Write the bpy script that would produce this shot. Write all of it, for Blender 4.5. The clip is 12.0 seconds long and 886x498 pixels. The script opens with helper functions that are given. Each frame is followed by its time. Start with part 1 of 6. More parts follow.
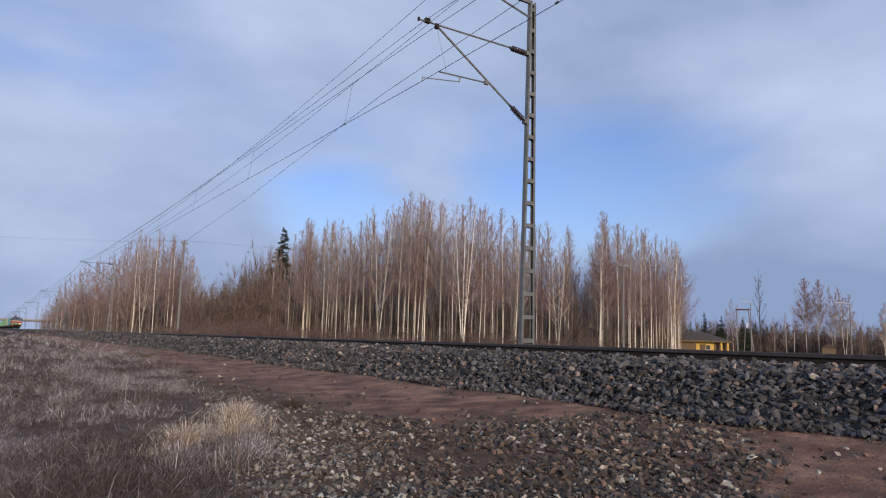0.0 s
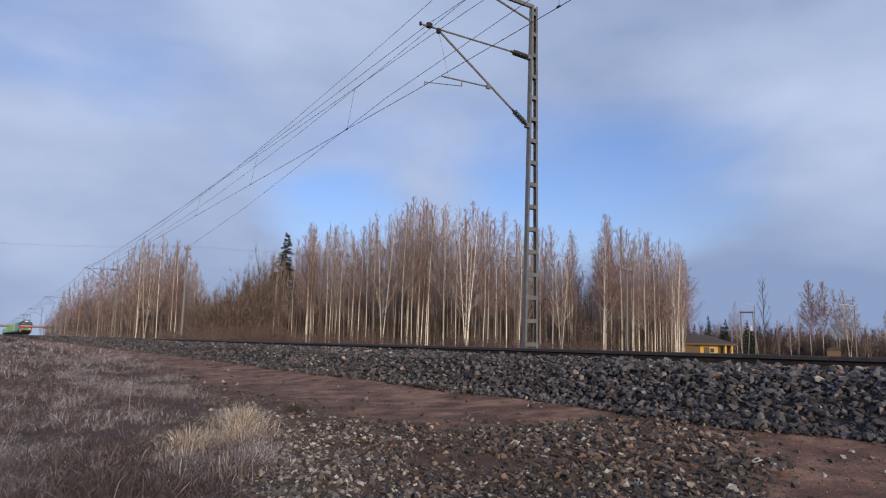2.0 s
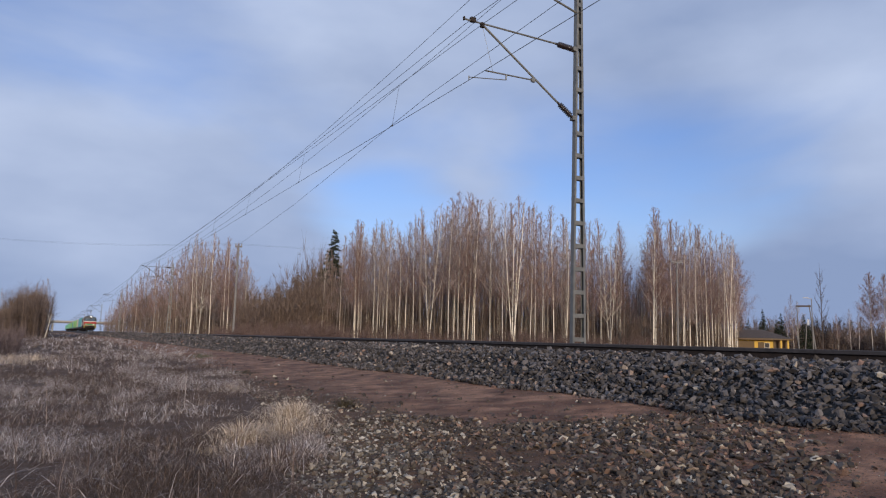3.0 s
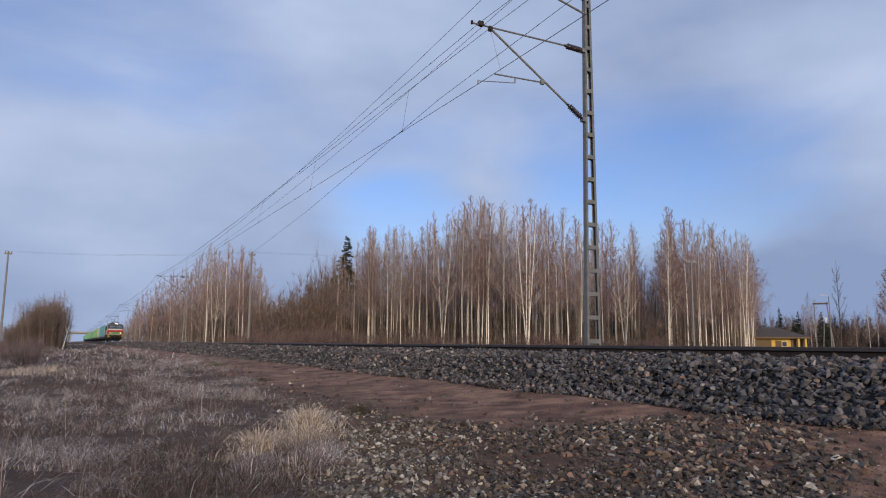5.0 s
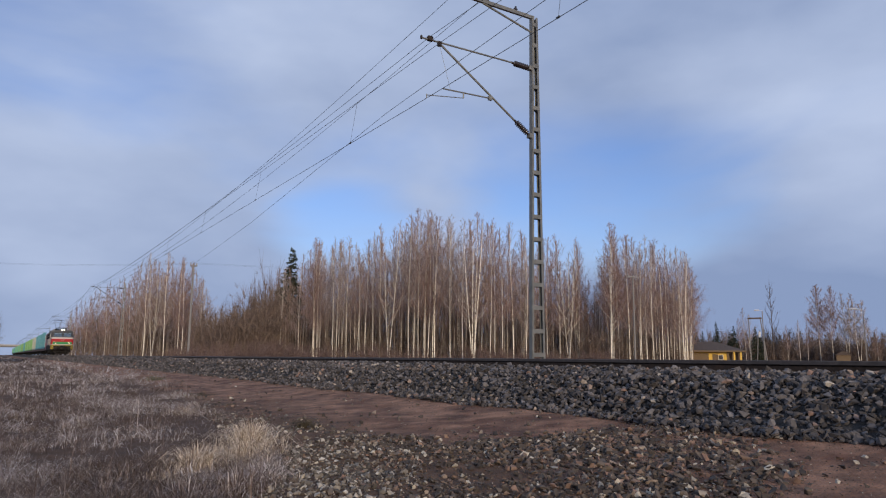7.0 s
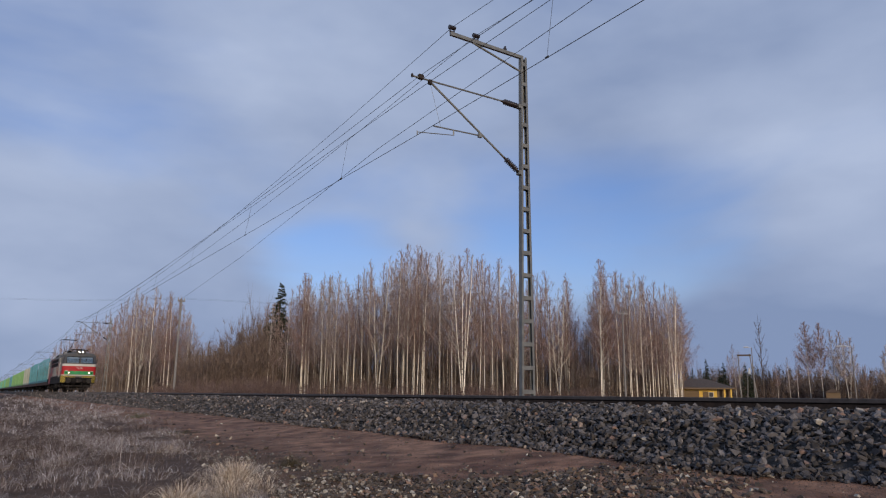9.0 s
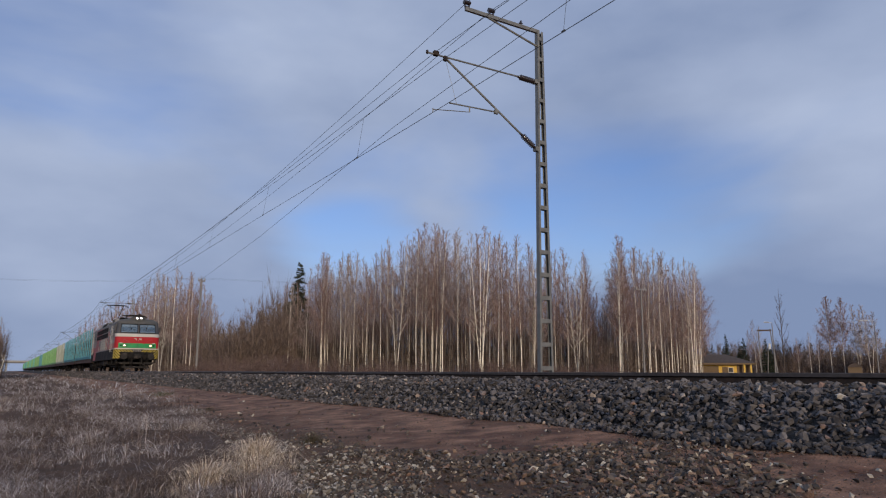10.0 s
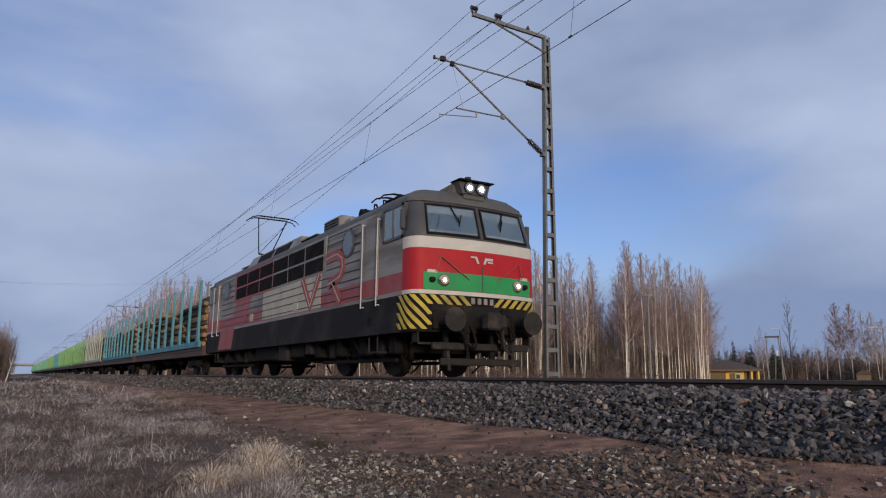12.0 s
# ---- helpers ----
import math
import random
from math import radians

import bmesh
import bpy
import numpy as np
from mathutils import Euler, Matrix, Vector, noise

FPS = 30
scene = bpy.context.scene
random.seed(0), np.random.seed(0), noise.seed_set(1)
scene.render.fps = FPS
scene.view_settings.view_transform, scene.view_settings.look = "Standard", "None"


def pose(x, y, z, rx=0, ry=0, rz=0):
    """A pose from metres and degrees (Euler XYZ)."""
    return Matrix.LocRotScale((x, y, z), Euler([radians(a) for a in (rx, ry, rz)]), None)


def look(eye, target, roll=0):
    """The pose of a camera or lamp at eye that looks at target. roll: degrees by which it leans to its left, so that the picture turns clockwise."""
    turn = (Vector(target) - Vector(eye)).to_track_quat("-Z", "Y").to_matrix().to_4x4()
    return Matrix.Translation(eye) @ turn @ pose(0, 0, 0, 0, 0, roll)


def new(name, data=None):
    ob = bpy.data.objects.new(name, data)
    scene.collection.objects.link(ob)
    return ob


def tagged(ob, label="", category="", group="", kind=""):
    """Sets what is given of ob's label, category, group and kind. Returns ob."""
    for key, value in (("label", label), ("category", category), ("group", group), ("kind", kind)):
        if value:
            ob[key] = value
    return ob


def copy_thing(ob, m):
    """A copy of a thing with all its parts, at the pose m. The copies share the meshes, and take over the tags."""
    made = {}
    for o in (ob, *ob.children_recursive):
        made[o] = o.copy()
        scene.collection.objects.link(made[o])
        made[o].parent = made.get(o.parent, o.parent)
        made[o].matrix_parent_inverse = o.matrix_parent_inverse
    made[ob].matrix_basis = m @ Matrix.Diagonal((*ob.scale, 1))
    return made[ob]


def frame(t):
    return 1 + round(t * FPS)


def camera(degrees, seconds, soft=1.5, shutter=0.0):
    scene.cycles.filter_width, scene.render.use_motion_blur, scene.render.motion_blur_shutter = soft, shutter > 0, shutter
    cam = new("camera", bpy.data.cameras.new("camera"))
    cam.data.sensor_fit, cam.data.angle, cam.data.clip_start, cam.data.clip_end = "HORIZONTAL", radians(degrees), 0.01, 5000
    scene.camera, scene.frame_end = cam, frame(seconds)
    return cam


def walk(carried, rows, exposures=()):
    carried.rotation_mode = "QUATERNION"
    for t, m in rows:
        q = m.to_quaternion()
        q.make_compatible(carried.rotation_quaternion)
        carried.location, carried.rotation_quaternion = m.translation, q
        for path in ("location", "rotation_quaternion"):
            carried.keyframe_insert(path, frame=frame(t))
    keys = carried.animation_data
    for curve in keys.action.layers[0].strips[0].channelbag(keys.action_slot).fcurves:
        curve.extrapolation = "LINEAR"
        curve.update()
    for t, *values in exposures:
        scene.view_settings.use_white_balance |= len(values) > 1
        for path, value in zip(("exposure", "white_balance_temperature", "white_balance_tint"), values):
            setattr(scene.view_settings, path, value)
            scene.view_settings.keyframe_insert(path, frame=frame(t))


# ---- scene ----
cam = camera(64.68, 12.0, soft=1.15)
EYE = (0.0, 0.0, -0.02)          # rail head is z = 0; the track runs along +y
PATH = [  # seconds, yaw, pitch, roll
    (0.0, -32.86, 7.64, -1.87), (0.5, -32.98, 7.95, -2.01), (1.0, -32.94, 7.94, -1.78),
    (1.5, -32.80, 7.90, -1.64), (2.0, -32.58, 7.97, -1.61), (2.5, -30.86, 7.76, -1.79),
    (3.0, -28.78, 7.48, -1.54), (5.0, -27.62, 7.81, -0.55), (5.5, -28.07, 7.80, -0.36),
    (6.0, -30.07, 8.04, -0.19), (6.5, -31.28, 8.53, -0.38), (7.0, -32.00, 8.93, -0.53),
    (9.0, -32.86, 11.87, -0.59), (9.5, -31.88, 10.43, -0.18), (10.0, -31.36, 10.04, -0.26),
    (10.5, -31.01, 9.93, -0.44), (11.0, -30.89, 10.06, -0.45), (11.5, -30.88, 10.26, -0.50),
    (12.0, -30.89, 10.44, -0.55)]
walk(cam, [(t, pose(*EYE, 90 + p, r, y)) for t, y, p, r in PATH],
     exposures=[(0.0, 0.05), (3.0, 0.0), (7.0, -0.05), (9.0, -0.22), (11.0, -0.27), (12.0, -0.17)])

TRACK_X = 7.92                   # centre line of the track
SPEED, FRONT_AT_END = 22.5, 11.85  # train, metres a second; nose at 12 s

# ---- light ----
SUN_EL, SUN_AZ = 10.0, 196.0     # degrees; azimuth clockwise from +y
world = bpy.data.worlds.new("world")
scene.world = world
world.use_nodes = True


def sky_nodes():
    nt = world.node_tree
    n, l = nt.nodes, nt.links
    bg = n["Background"]
    sky = n.new("ShaderNodeTexSky")
    sky.sky_type, sky.sun_disc = "NISHITA", False
    sky.sun_elevation, sky.sun_rotation = radians(SUN_EL), radians(SUN_AZ)
    sky.air_density, sky.dust_density, sky.ozone_density = 1.0, 0.6, 2.0
    gain = n.new("ShaderNodeVectorMath")
    gain.operation = "MULTIPLY"
    gain.inputs[1].default_value = (0.126, 0.130, 0.182)
    l.new(sky.outputs[0], gain.inputs[0])
    tc = n.new("ShaderNodeTexCoord")
    mp = n.new("ShaderNodeMapping")
    mp.inputs["Scale"].default_value = (1.0, 1.0, 2.2)
    mp.inputs["Location"].default_value = (0.35, 0.1, 0.2)
    l.new(tc.outputs["Generated"], mp.inputs[0])

    def math_node(op, p, q):
        k = n.new("ShaderNodeMath")
        k.operation = op
        for s, v in zip(k.inputs, (p, q)):
            if isinstance(v, (int, float)):
                s.default_value = v
            else:
                l.new(v, s)
        return k.outputs[0]

    def toward(az, el, inner, outer):
        """1 towards a bearing of the sky, falling to 0 over some degrees."""
        d = n.new("ShaderNodeVectorMath")
        d.operation = "DOT_PRODUCT"
        nm = n.new("ShaderNodeVectorMath")
        nm.operation = "NORMALIZE"
        flat = n.new("ShaderNodeMapping")
        flat.inputs["Scale"].default_value = (1.0, 1.0, 1.9)
        l.new(tc.outputs["Generated"], flat.inputs[0])
        l.new(flat.outputs[0], nm.inputs[0])
        l.new(nm.outputs[0], d.inputs[0])
        z = math.tan(radians(el)) * 1.9
        d.inputs[1].default_value = Vector((math.sin(radians(az)), math.cos(radians(az)), z)).normalized()
        r = n.new("ShaderNodeMapRange")
        r.interpolation_type = "SMOOTHSTEP"
        r.inputs[1].default_value, r.inputs[2].default_value = math.cos(radians(outer)), math.cos(radians(inner))
        l.new(d.outputs["Value"], r.inputs[0])
        return r.outputs[0]

    # broad banks of cloud with a rift of clear sky low over the wood
    big = n.new("ShaderNodeTexNoise")
    big.inputs["Scale"].default_value, big.inputs["Detail"].default_value = 1.7, 5
    big.inputs["Roughness"].default_value = 0.5
    big.inputs["Distortion"].default_value = 0.4
    l.new(mp.outputs[0], big.inputs["Vector"])
    rift = math_node("ADD", math_node("MULTIPLY", toward(46, 13, 0, 15), 0.27), math_node("MULTIPLY", toward(24, 10.5, 0, 8), 0.22))
    rift = math_node("ADD", rift, math_node("MULTIPLY", toward(-3, 24, 0, 18), 0.2))
    cover = math_node("SUBTRACT", math_node("ADD", big.outputs[0], 0.19), rift)
    ramp = n.new("ShaderNodeMapRange")
    ramp.interpolation_type = "SMOOTHSTEP"
    ramp.inputs[1].default_value, ramp.inputs[2].default_value = 0.26, 0.66
    l.new(cover, ramp.inputs[0])
    # haze bank along the horizon
    sep = n.new("ShaderNodeSeparateXYZ")
    l.new(tc.outputs["Generated"], sep.inputs[0])
    low = n.new("ShaderNodeMapRange")
    low.interpolation_type = "SMOOTHSTEP"
    low.inputs[1].default_value, low.inputs[2].default_value = 0.17, 0.05
    low.inputs[4].default_value = 0.9
    l.new(sep.outputs[2], low.inputs[0])
    mask = math_node("MAXIMUM", ramp.outputs[0], low.outputs[0])
    # light and dark in the cloud
    fine = n.new("ShaderNodeTexNoise")
    fine.inputs["Scale"].default_value, fine.inputs["Detail"].default_value = 2.4, 5
    fine.inputs["Roughness"].default_value = 0.5
    l.new(mp.outputs[0], fine.inputs["Vector"])
    tone = math_node("ADD", fine.outputs[0], math_node("ADD", math_node("MULTIPLY", toward(2, 13, 0, 16), 0.16), math_node("MULTIPLY", toward(62, 17, 0, 15), 0.16)))
    tone = math_node("SUBTRACT", tone, math_node("MULTIPLY", low.outputs[0], math_node("ADD", math_node("MULTIPLY", toward(62, 4, 5, 40), 0.3), 0.04)))
    cloud = n.new("ShaderNodeValToRGB")
    e = cloud.color_ramp.elements
    e[0].position, e[0].color = 0.30, (0.262, 0.345, 0.55, 1)
    e[1].position, e[1].color = 0.72, (0.50, 0.59, 0.80, 1)
    l.new(tone, cloud.inputs[0])
    mix = n.new("ShaderNodeMix")
    mix.data_type = "RGBA"
    l.new(mask, mix.inputs[0])
    l.new(gain.outputs[0], mix.inputs[6])
    l.new(cloud.outputs[0], mix.inputs[7])
    l.new(mix.outputs[2], bg.inputs[0])
    bg.inputs[1].default_value = 1.0


sky_nodes()
sun = new("sun", bpy.data.lights.new("sun", "SUN"))
sun.data.energy, sun.data.angle, sun.data.color = 3.0, radians(8), (1.0, 0.80, 0.59)
_a, _e = radians(SUN_AZ), radians(SUN_EL)
sun.matrix_world = look((0, 0, 60), (-60 * math.sin(_a) * math.cos(_e), -60 * math.cos(_a) * math.cos(_e), 60 - 60 * math.sin(_e)))


# ---- materials ----
def material(name, base, rough=0.7, metal=0.0, var=0.25, scale=8.0, detail=6.0, bump=0.0, bump_scale=None, island=0.0, obrand=0.0,
             second=None, spots=(0.55, 0.7), spot_scale=2.0, stretch=(1, 1, 1), spec=0.4, coat=0.0, emit=None):
    """Two-scale noise colour, a second colour in patches, optional bump and per-piece variation."""
    m = bpy.data.materials.new(name)
    m.use_nodes = True
    nt = m.node_tree
    n, l = nt.nodes, nt.links
    b = n["Principled BSDF"]
    b.inputs["Roughness"].default_value, b.inputs["Metallic"].default_value = rough, metal
    b.inputs["Specular IOR Level"].default_value = spec
    b.inputs["Coat Weight"].default_value = coat
    tc = n.new("ShaderNodeTexCoord")
    mp = n.new("ShaderNodeMapping")
    mp.inputs["Scale"].default_value = stretch
    l.new(tc.outputs["Object"], mp.inputs[0])
    no = n.new("ShaderNodeTexNoise")
    no.inputs["Scale"].default_value, no.inputs["Detail"].default_value = scale, detail
    l.new(mp.outputs[0], no.inputs["Vector"])
    hsv = n.new("ShaderNodeHueSaturation")
    hsv.inputs["Color"].default_value = (*base, 1)
    col = hsv.outputs[0]
    if second:
        sn = n.new("ShaderNodeTexNoise")
        sn.inputs["Scale"].default_value, sn.inputs["Detail"].default_value = spot_scale, 8
        l.new(mp.outputs[0], sn.inputs["Vector"])
        rp = n.new("ShaderNodeMapRange")
        rp.inputs[1].default_value, rp.inputs[2].default_value = spots
        l.new(sn.outputs[0], rp.inputs[0])
        mx = n.new("ShaderNodeMix")
        mx.data_type = "RGBA"
        mx.inputs[6].default_value, mx.inputs[7].default_value = (*base, 1), (*second, 1)
        l.new(rp.outputs[0], mx.inputs[0])
        l.new(mx.outputs[2], hsv.inputs["Color"])
    val = n.new("ShaderNodeMapRange")
    val.inputs[1].default_value, val.inputs[2].default_value = 0.3, 0.7
    val.inputs[3].default_value, val.inputs[4].default_value = 1 - var, 1 + var
    l.new(no.outputs[0], val.inputs[0])
    out = val.outputs[0]
    for amount, node, sock in ((island, "ShaderNodeNewGeometry", "Random Per Island"), (obrand, "ShaderNodeObjectInfo", "Random")):
        if amount:
            g = n.new(node)
            r = n.new("ShaderNodeMapRange")
            r.inputs[3].default_value, r.inputs[4].default_value = 1 - amount, 1 + amount
            l.new(g.outputs[sock], r.inputs[0])
            mu = n.new("ShaderNodeMath")
            mu.operation = "MULTIPLY"
            l.new(out, mu.inputs[0])
            l.new(r.outputs[0], mu.inputs[1])
            out = mu.outputs[0]
    l.new(out, hsv.inputs["Value"])
    l.new(col, b.inputs["Base Color"])
    if bump:
        bn = n.new("ShaderNodeTexNoise")
        bn.inputs["Scale"].default_value, bn.inputs["Detail"].default_value = bump_scale or scale * 3, 8
        l.new(mp.outputs[0], bn.inputs["Vector"])
        bp = n.new("ShaderNodeBump")
        bp.inputs["Strength"].default_value, bp.inputs["Distance"].default_value = 1.0, bump
        l.new(bn.outputs[0], bp.inputs["Height"])
        l.new(bp.outputs[0], b.inputs["Normal"])
    rr = n.new("ShaderNodeMapRange")
    rr.inputs[3].default_value, rr.inputs[4].default_value = max(0.02, rough - 0.12), min(1, rough + 0.12)
    l.new(no.outputs[0], rr.inputs[0])
    l.new(rr.outputs[0], b.inputs["Roughness"])
    if emit:
        b.inputs["Emission Color"].default_value = (*emit[0], 1)
        b.inputs["Emission Strength"].default_value = emit[1]
    return m


def pieces_material(name, colours, rough=0.85, node="ShaderNodeNewGeometry", sock="Random Per Island", bump=0.004):
    """Stones or blades, each with one colour out of a row, mottled."""
    m = material(name, (0.2, 0.2, 0.2), rough, var=0.3, scale=30, bump=bump, bump_scale=60)
    nt = m.node_tree
    n, l = nt.nodes, nt.links
    g = n.new(node)
    cr = n.new("ShaderNodeValToRGB")
    cr.color_ramp.interpolation = "LINEAR"
    e = cr.color_ramp.elements
    while len(e) < len(colours):
        e.new(0.5)
    for i, (p, c) in enumerate(colours):
        e[i].position, e[i].color = p, (*c, 1)
    l.new(g.outputs[sock], cr.inputs[0])
    hsv = next(x for x in n if x.type == "HUE_SAT")
    l.new(cr.outputs[0], hsv.inputs["Color"])
    return m


def glass_material(name, tint=(0.8, 0.9, 0.92)):
    m = bpy.data.materials.new(name)
    m.use_nodes = True
    n, l = m.node_tree.nodes, m.node_tree.links
    n.remove(n["Principled BSDF"])
    tr, gl, mx = n.new("ShaderNodeBsdfTransparent"), n.new("ShaderNodeBsdfGlossy"), n.new("ShaderNodeMixShader")
    tr.inputs[0].default_value = (*tint, 1)
    gl.inputs["Roughness"].default_value = 0.03
    mx.inputs[0].default_value = 0.2
    l.new(tr.outputs[0], mx.inputs[1])
    l.new(gl.outputs[0], mx.inputs[2])
    l.new(mx.outputs[0], n["Material Output"].inputs[0])
    return m


BALLAST_COLOURS = [(0.0, (0.030, 0.027, 0.0265)), (0.4, (0.068, 0.062, 0.062)), (0.75, (0.115, 0.108, 0.112)), (0.93, (0.16, 0.15, 0.152)), (0.965, (0.20, 0.125, 0.098)), (1.0, (0.38, 0.35, 0.31))]
GRAVEL_COLOURS = [(0.0, (0.030, 0.024, 0.021)), (0.45, (0.078, 0.063, 0.053)), (0.75, (0.13, 0.105, 0.087)), (0.86, (0.21, 0.13, 0.097)), (0.93, (0.25, 0.215, 0.175)), (1.0, (0.48, 0.44, 0.37))]
M_BALLAST = pieces_material("ballast_stone", BALLAST_COLOURS)
M_BALLAST_ONE = pieces_material("ballast_stone_single", BALLAST_COLOURS, node="ShaderNodeObjectInfo", sock="Random")
M_GRAVEL = pieces_material("gravel_stone", GRAVEL_COLOURS)
M_GRAVEL_ONE = pieces_material("gravel_stone_single", GRAVEL_COLOURS, node="ShaderNodeObjectInfo", sock="Random")
M_PALE = pieces_material("pale_gravel", [(0.0, (0.05, 0.043, 0.037)), (0.5, (0.135, 0.12, 0.103)), (0.8, (0.25, 0.225, 0.195)), (1.0, (0.46, 0.425, 0.375))])
M_RAILSIDE = material("worn_rail_side", (0.085, 0.072, 0.066), 0.5, 0.6, var=0.25, scale=12)
M_GRASS = pieces_material("frosted_grass", [(0.0, (0.045, 0.029, 0.025)), (0.4, (0.125, 0.09, 0.080)), (0.75, (0.25, 0.205, 0.19)), (1.0, (0.50, 0.455, 0.445))], 0.9, bump=0)
M_GRASSDARK = pieces_material("brown_grass", [(0.0, (0.03, 0.019, 0.014)), (0.5, (0.085, 0.057, 0.044)), (0.85, (0.17, 0.125, 0.10)), (1.0, (0.32, 0.27, 0.24))], 0.9, bump=0)
M_GRASSPALE = pieces_material("rimed_grass", [(0.0, (0.09, 0.068, 0.062)), (0.4, (0.23, 0.19, 0.18)), (0.75, (0.42, 0.37, 0.355)), (1.0, (0.72, 0.685, 0.68))], 0.9, bump=0)
M_STRAW = pieces_material("straw_grass", [(0.0, (0.16, 0.115, 0.083)), (0.35, (0.40, 0.325, 0.26)), (1.0, (0.76, 0.67, 0.57))], 0.85, bump=0)
M_STEEL = material("galvanised_steel", (0.18, 0.185, 0.18), 0.55, 0.5, var=0.18, scale=5, second=(0.21, 0.215, 0.205), spot_scale=6, bump=0.002)
M_RAIL = material("rusted_rail", (0.030, 0.022, 0.019), 0.75, 0.2, var=0.35, scale=14, second=(0.055, 0.035, 0.025), spot_scale=5, bump=0.003)
M_RAILTOP = material("polished_rail_head", (0.38, 0.37, 0.37), 0.3, 0.95, var=0.15, scale=20)
M_CONCRETE = material("weathered_concrete", (0.33, 0.32, 0.30), 0.9, var=0.2, scale=6, bump=0.006, second=(0.22, 0.21, 0.20))
M_WIRE = material("dark_copper_wire", (0.06, 0.06, 0.062), 0.6, 0.5)
M_INSUL = material("brown_porcelain", (0.022, 0.016, 0.017), 0.3, var=0.2, coat=0.4)
M_WOODPOLE = material("grey_weathered_pole", (0.20, 0.195, 0.19), 0.9, var=0.3, scale=5, stretch=(6, 6, 0.5), bump=0.004)
M_TWIG = pieces_material("birch_twigs", [(0.0, (0.125, 0.078, 0.066)), (0.5, (0.245, 0.160, 0.138)), (1.0, (0.42, 0.30, 0.265))], 0.9, bump=0)
M_TWIGPALE = pieces_material("pale_birch_twigs", [(0.0, (0.16, 0.12, 0.105)), (0.5, (0.31, 0.245, 0.22)), (1.0, (0.50, 0.42, 0.385))], 0.9, bump=0)
M_BRUSH = pieces_material("purplish_brush_twigs", [(0.0, (0.07, 0.05, 0.052)), (0.5, (0.14, 0.105, 0.105)), (1.0, (0.23, 0.185, 0.18))], 0.9, bump=0)
# bark of the young stems; doubles as shade-dimmed birch bark for rear trees
M_STEMS = pieces_material("young_stem_and_dimmed_birch_bark", [(0.0, (0.08, 0.058, 0.045)), (0.5, (0.19, 0.145, 0.112)), (0.72, (0.38, 0.33, 0.265)), (1.0, (0.62, 0.56, 0.46))], 0.9, bump=0)
M_SHRUB = pieces_material("bare_shrub_twigs", [(0.0, (0.08, 0.057, 0.047)), (0.5, (0.145, 0.107, 0.088)), (1.0, (0.23, 0.18, 0.15))], 0.9, bump=0)
M_REDSHRUB = pieces_material("reddish_undergrowth", [(0.0, (0.075, 0.046, 0.04)), (0.5, (0.13, 0.088, 0.077)), (1.0, (0.20, 0.15, 0.133))], 0.9, bump=0)
M_NEEDLE = pieces_material("spruce_needles", [(0.0, (0.014, 0.020, 0.013)), (0.6, (0.028, 0.040, 0.024)), (1.0, (0.06, 0.068, 0.045))], 0.9, bump=0)
M_BARKDARK = material("dark_bark", (0.09, 0.07, 0.058), 0.95, var=0.35, scale=6, stretch=(5, 5, 1), bump=0.01)
M_BIRCH = material("white_birch_bark", (0.72, 0.67, 0.57), 0.8, var=0.15, scale=4, second=(0.10, 0.085, 0.075), spots=(0.56, 0.64), spot_scale=2.6, stretch=(1.2, 1.2, 3.0), bump=0.004, obrand=0.3)


# ---- mesh helpers ----
def mesh_object(name, bm, mat, parent=None, smooth=False):
    me = bpy.data.meshes.new(name)
    bm.to_mesh(me)
    bm.free()
    for mm in (mat if isinstance(mat, (list, tuple)) else [mat]):
        me.materials.append(mm)
    if smooth:
        me.shade_smooth()
    ob = new(name, me)
    ob.parent = parent
    return ob


def part(name, bm, mat, parent, label="", smooth=False):
    ob = mesh_object(name, bm, mat, parent, smooth)
    return tagged(ob, label) if label else ob


def pydata(name, verts, faces, mat, parent=None):
    me = bpy.data.meshes.new(name)
    me.from_pydata(verts, [], faces)
    me.materials.append(mat)
    ob = new(name, me)
    ob.parent = parent
    return ob


def box(bm, x0, x1, y0, y1, z0, z1, bevel=0.0, segs=1):
    r = bmesh.ops.create_cube(bm, size=1.0, matrix=Matrix.LocRotScale(((x0 + x1) / 2, (y0 + y1) / 2, (z0 + z1) / 2), None, (abs(x1 - x0), abs(y1 - y0), abs(z1 - z0))))
    if bevel:
        edges = list({e for v in r["verts"] for e in v.link_edges})
        bmesh.ops.bevel(bm, geom=edges, offset=bevel, segments=segs, affect="EDGES", profile=0.6)
    return bm


def boxes(*specs, bevel=0.0):
    bm = bmesh.new()
    for s in specs:
        box(bm, *s, bevel=bevel)
    return bm


def rod(bm, a, b, r0, r1=None, sides=8, caps=True):
    a, b = Vector(a), Vector(b)
    d = b - a
    m = Matrix.Translation((a + b) / 2) @ d.to_track_quat("Z", "Y").to_matrix().to_4x4()
    bmesh.ops.create_cone(bm, cap_ends=caps, segments=sides, radius1=r0, radius2=r0 if r1 is None else r1, depth=d.length, matrix=m)
    return bm


def rods(*specs, sides=8):
    bm = bmesh.new()
    for s in specs:
        rod(bm, *s, sides=sides)
    return bm


def thing(name, at, label, category, group=""):
    ob = new(name)
    ob.empty_display_size = 0.2
    ob.matrix_world = at if isinstance(at, Matrix) else pose(*at)
    return tagged(ob, label, category, group)


# ---- ground ----
PROFILE = ((-3000, -3.0), (-60, -1.3), (-15, -1.0), (-3, -0.9), (0, -0.84), (2.5, -0.80), (4.4, -0.70), (5.4, -0.60), (10.3, -0.62), (13, -1.0), (40, -1.1), (3000, -3.0))
PX, PZ = [p[0] for p in PROFILE], [p[1] for p in PROFILE]


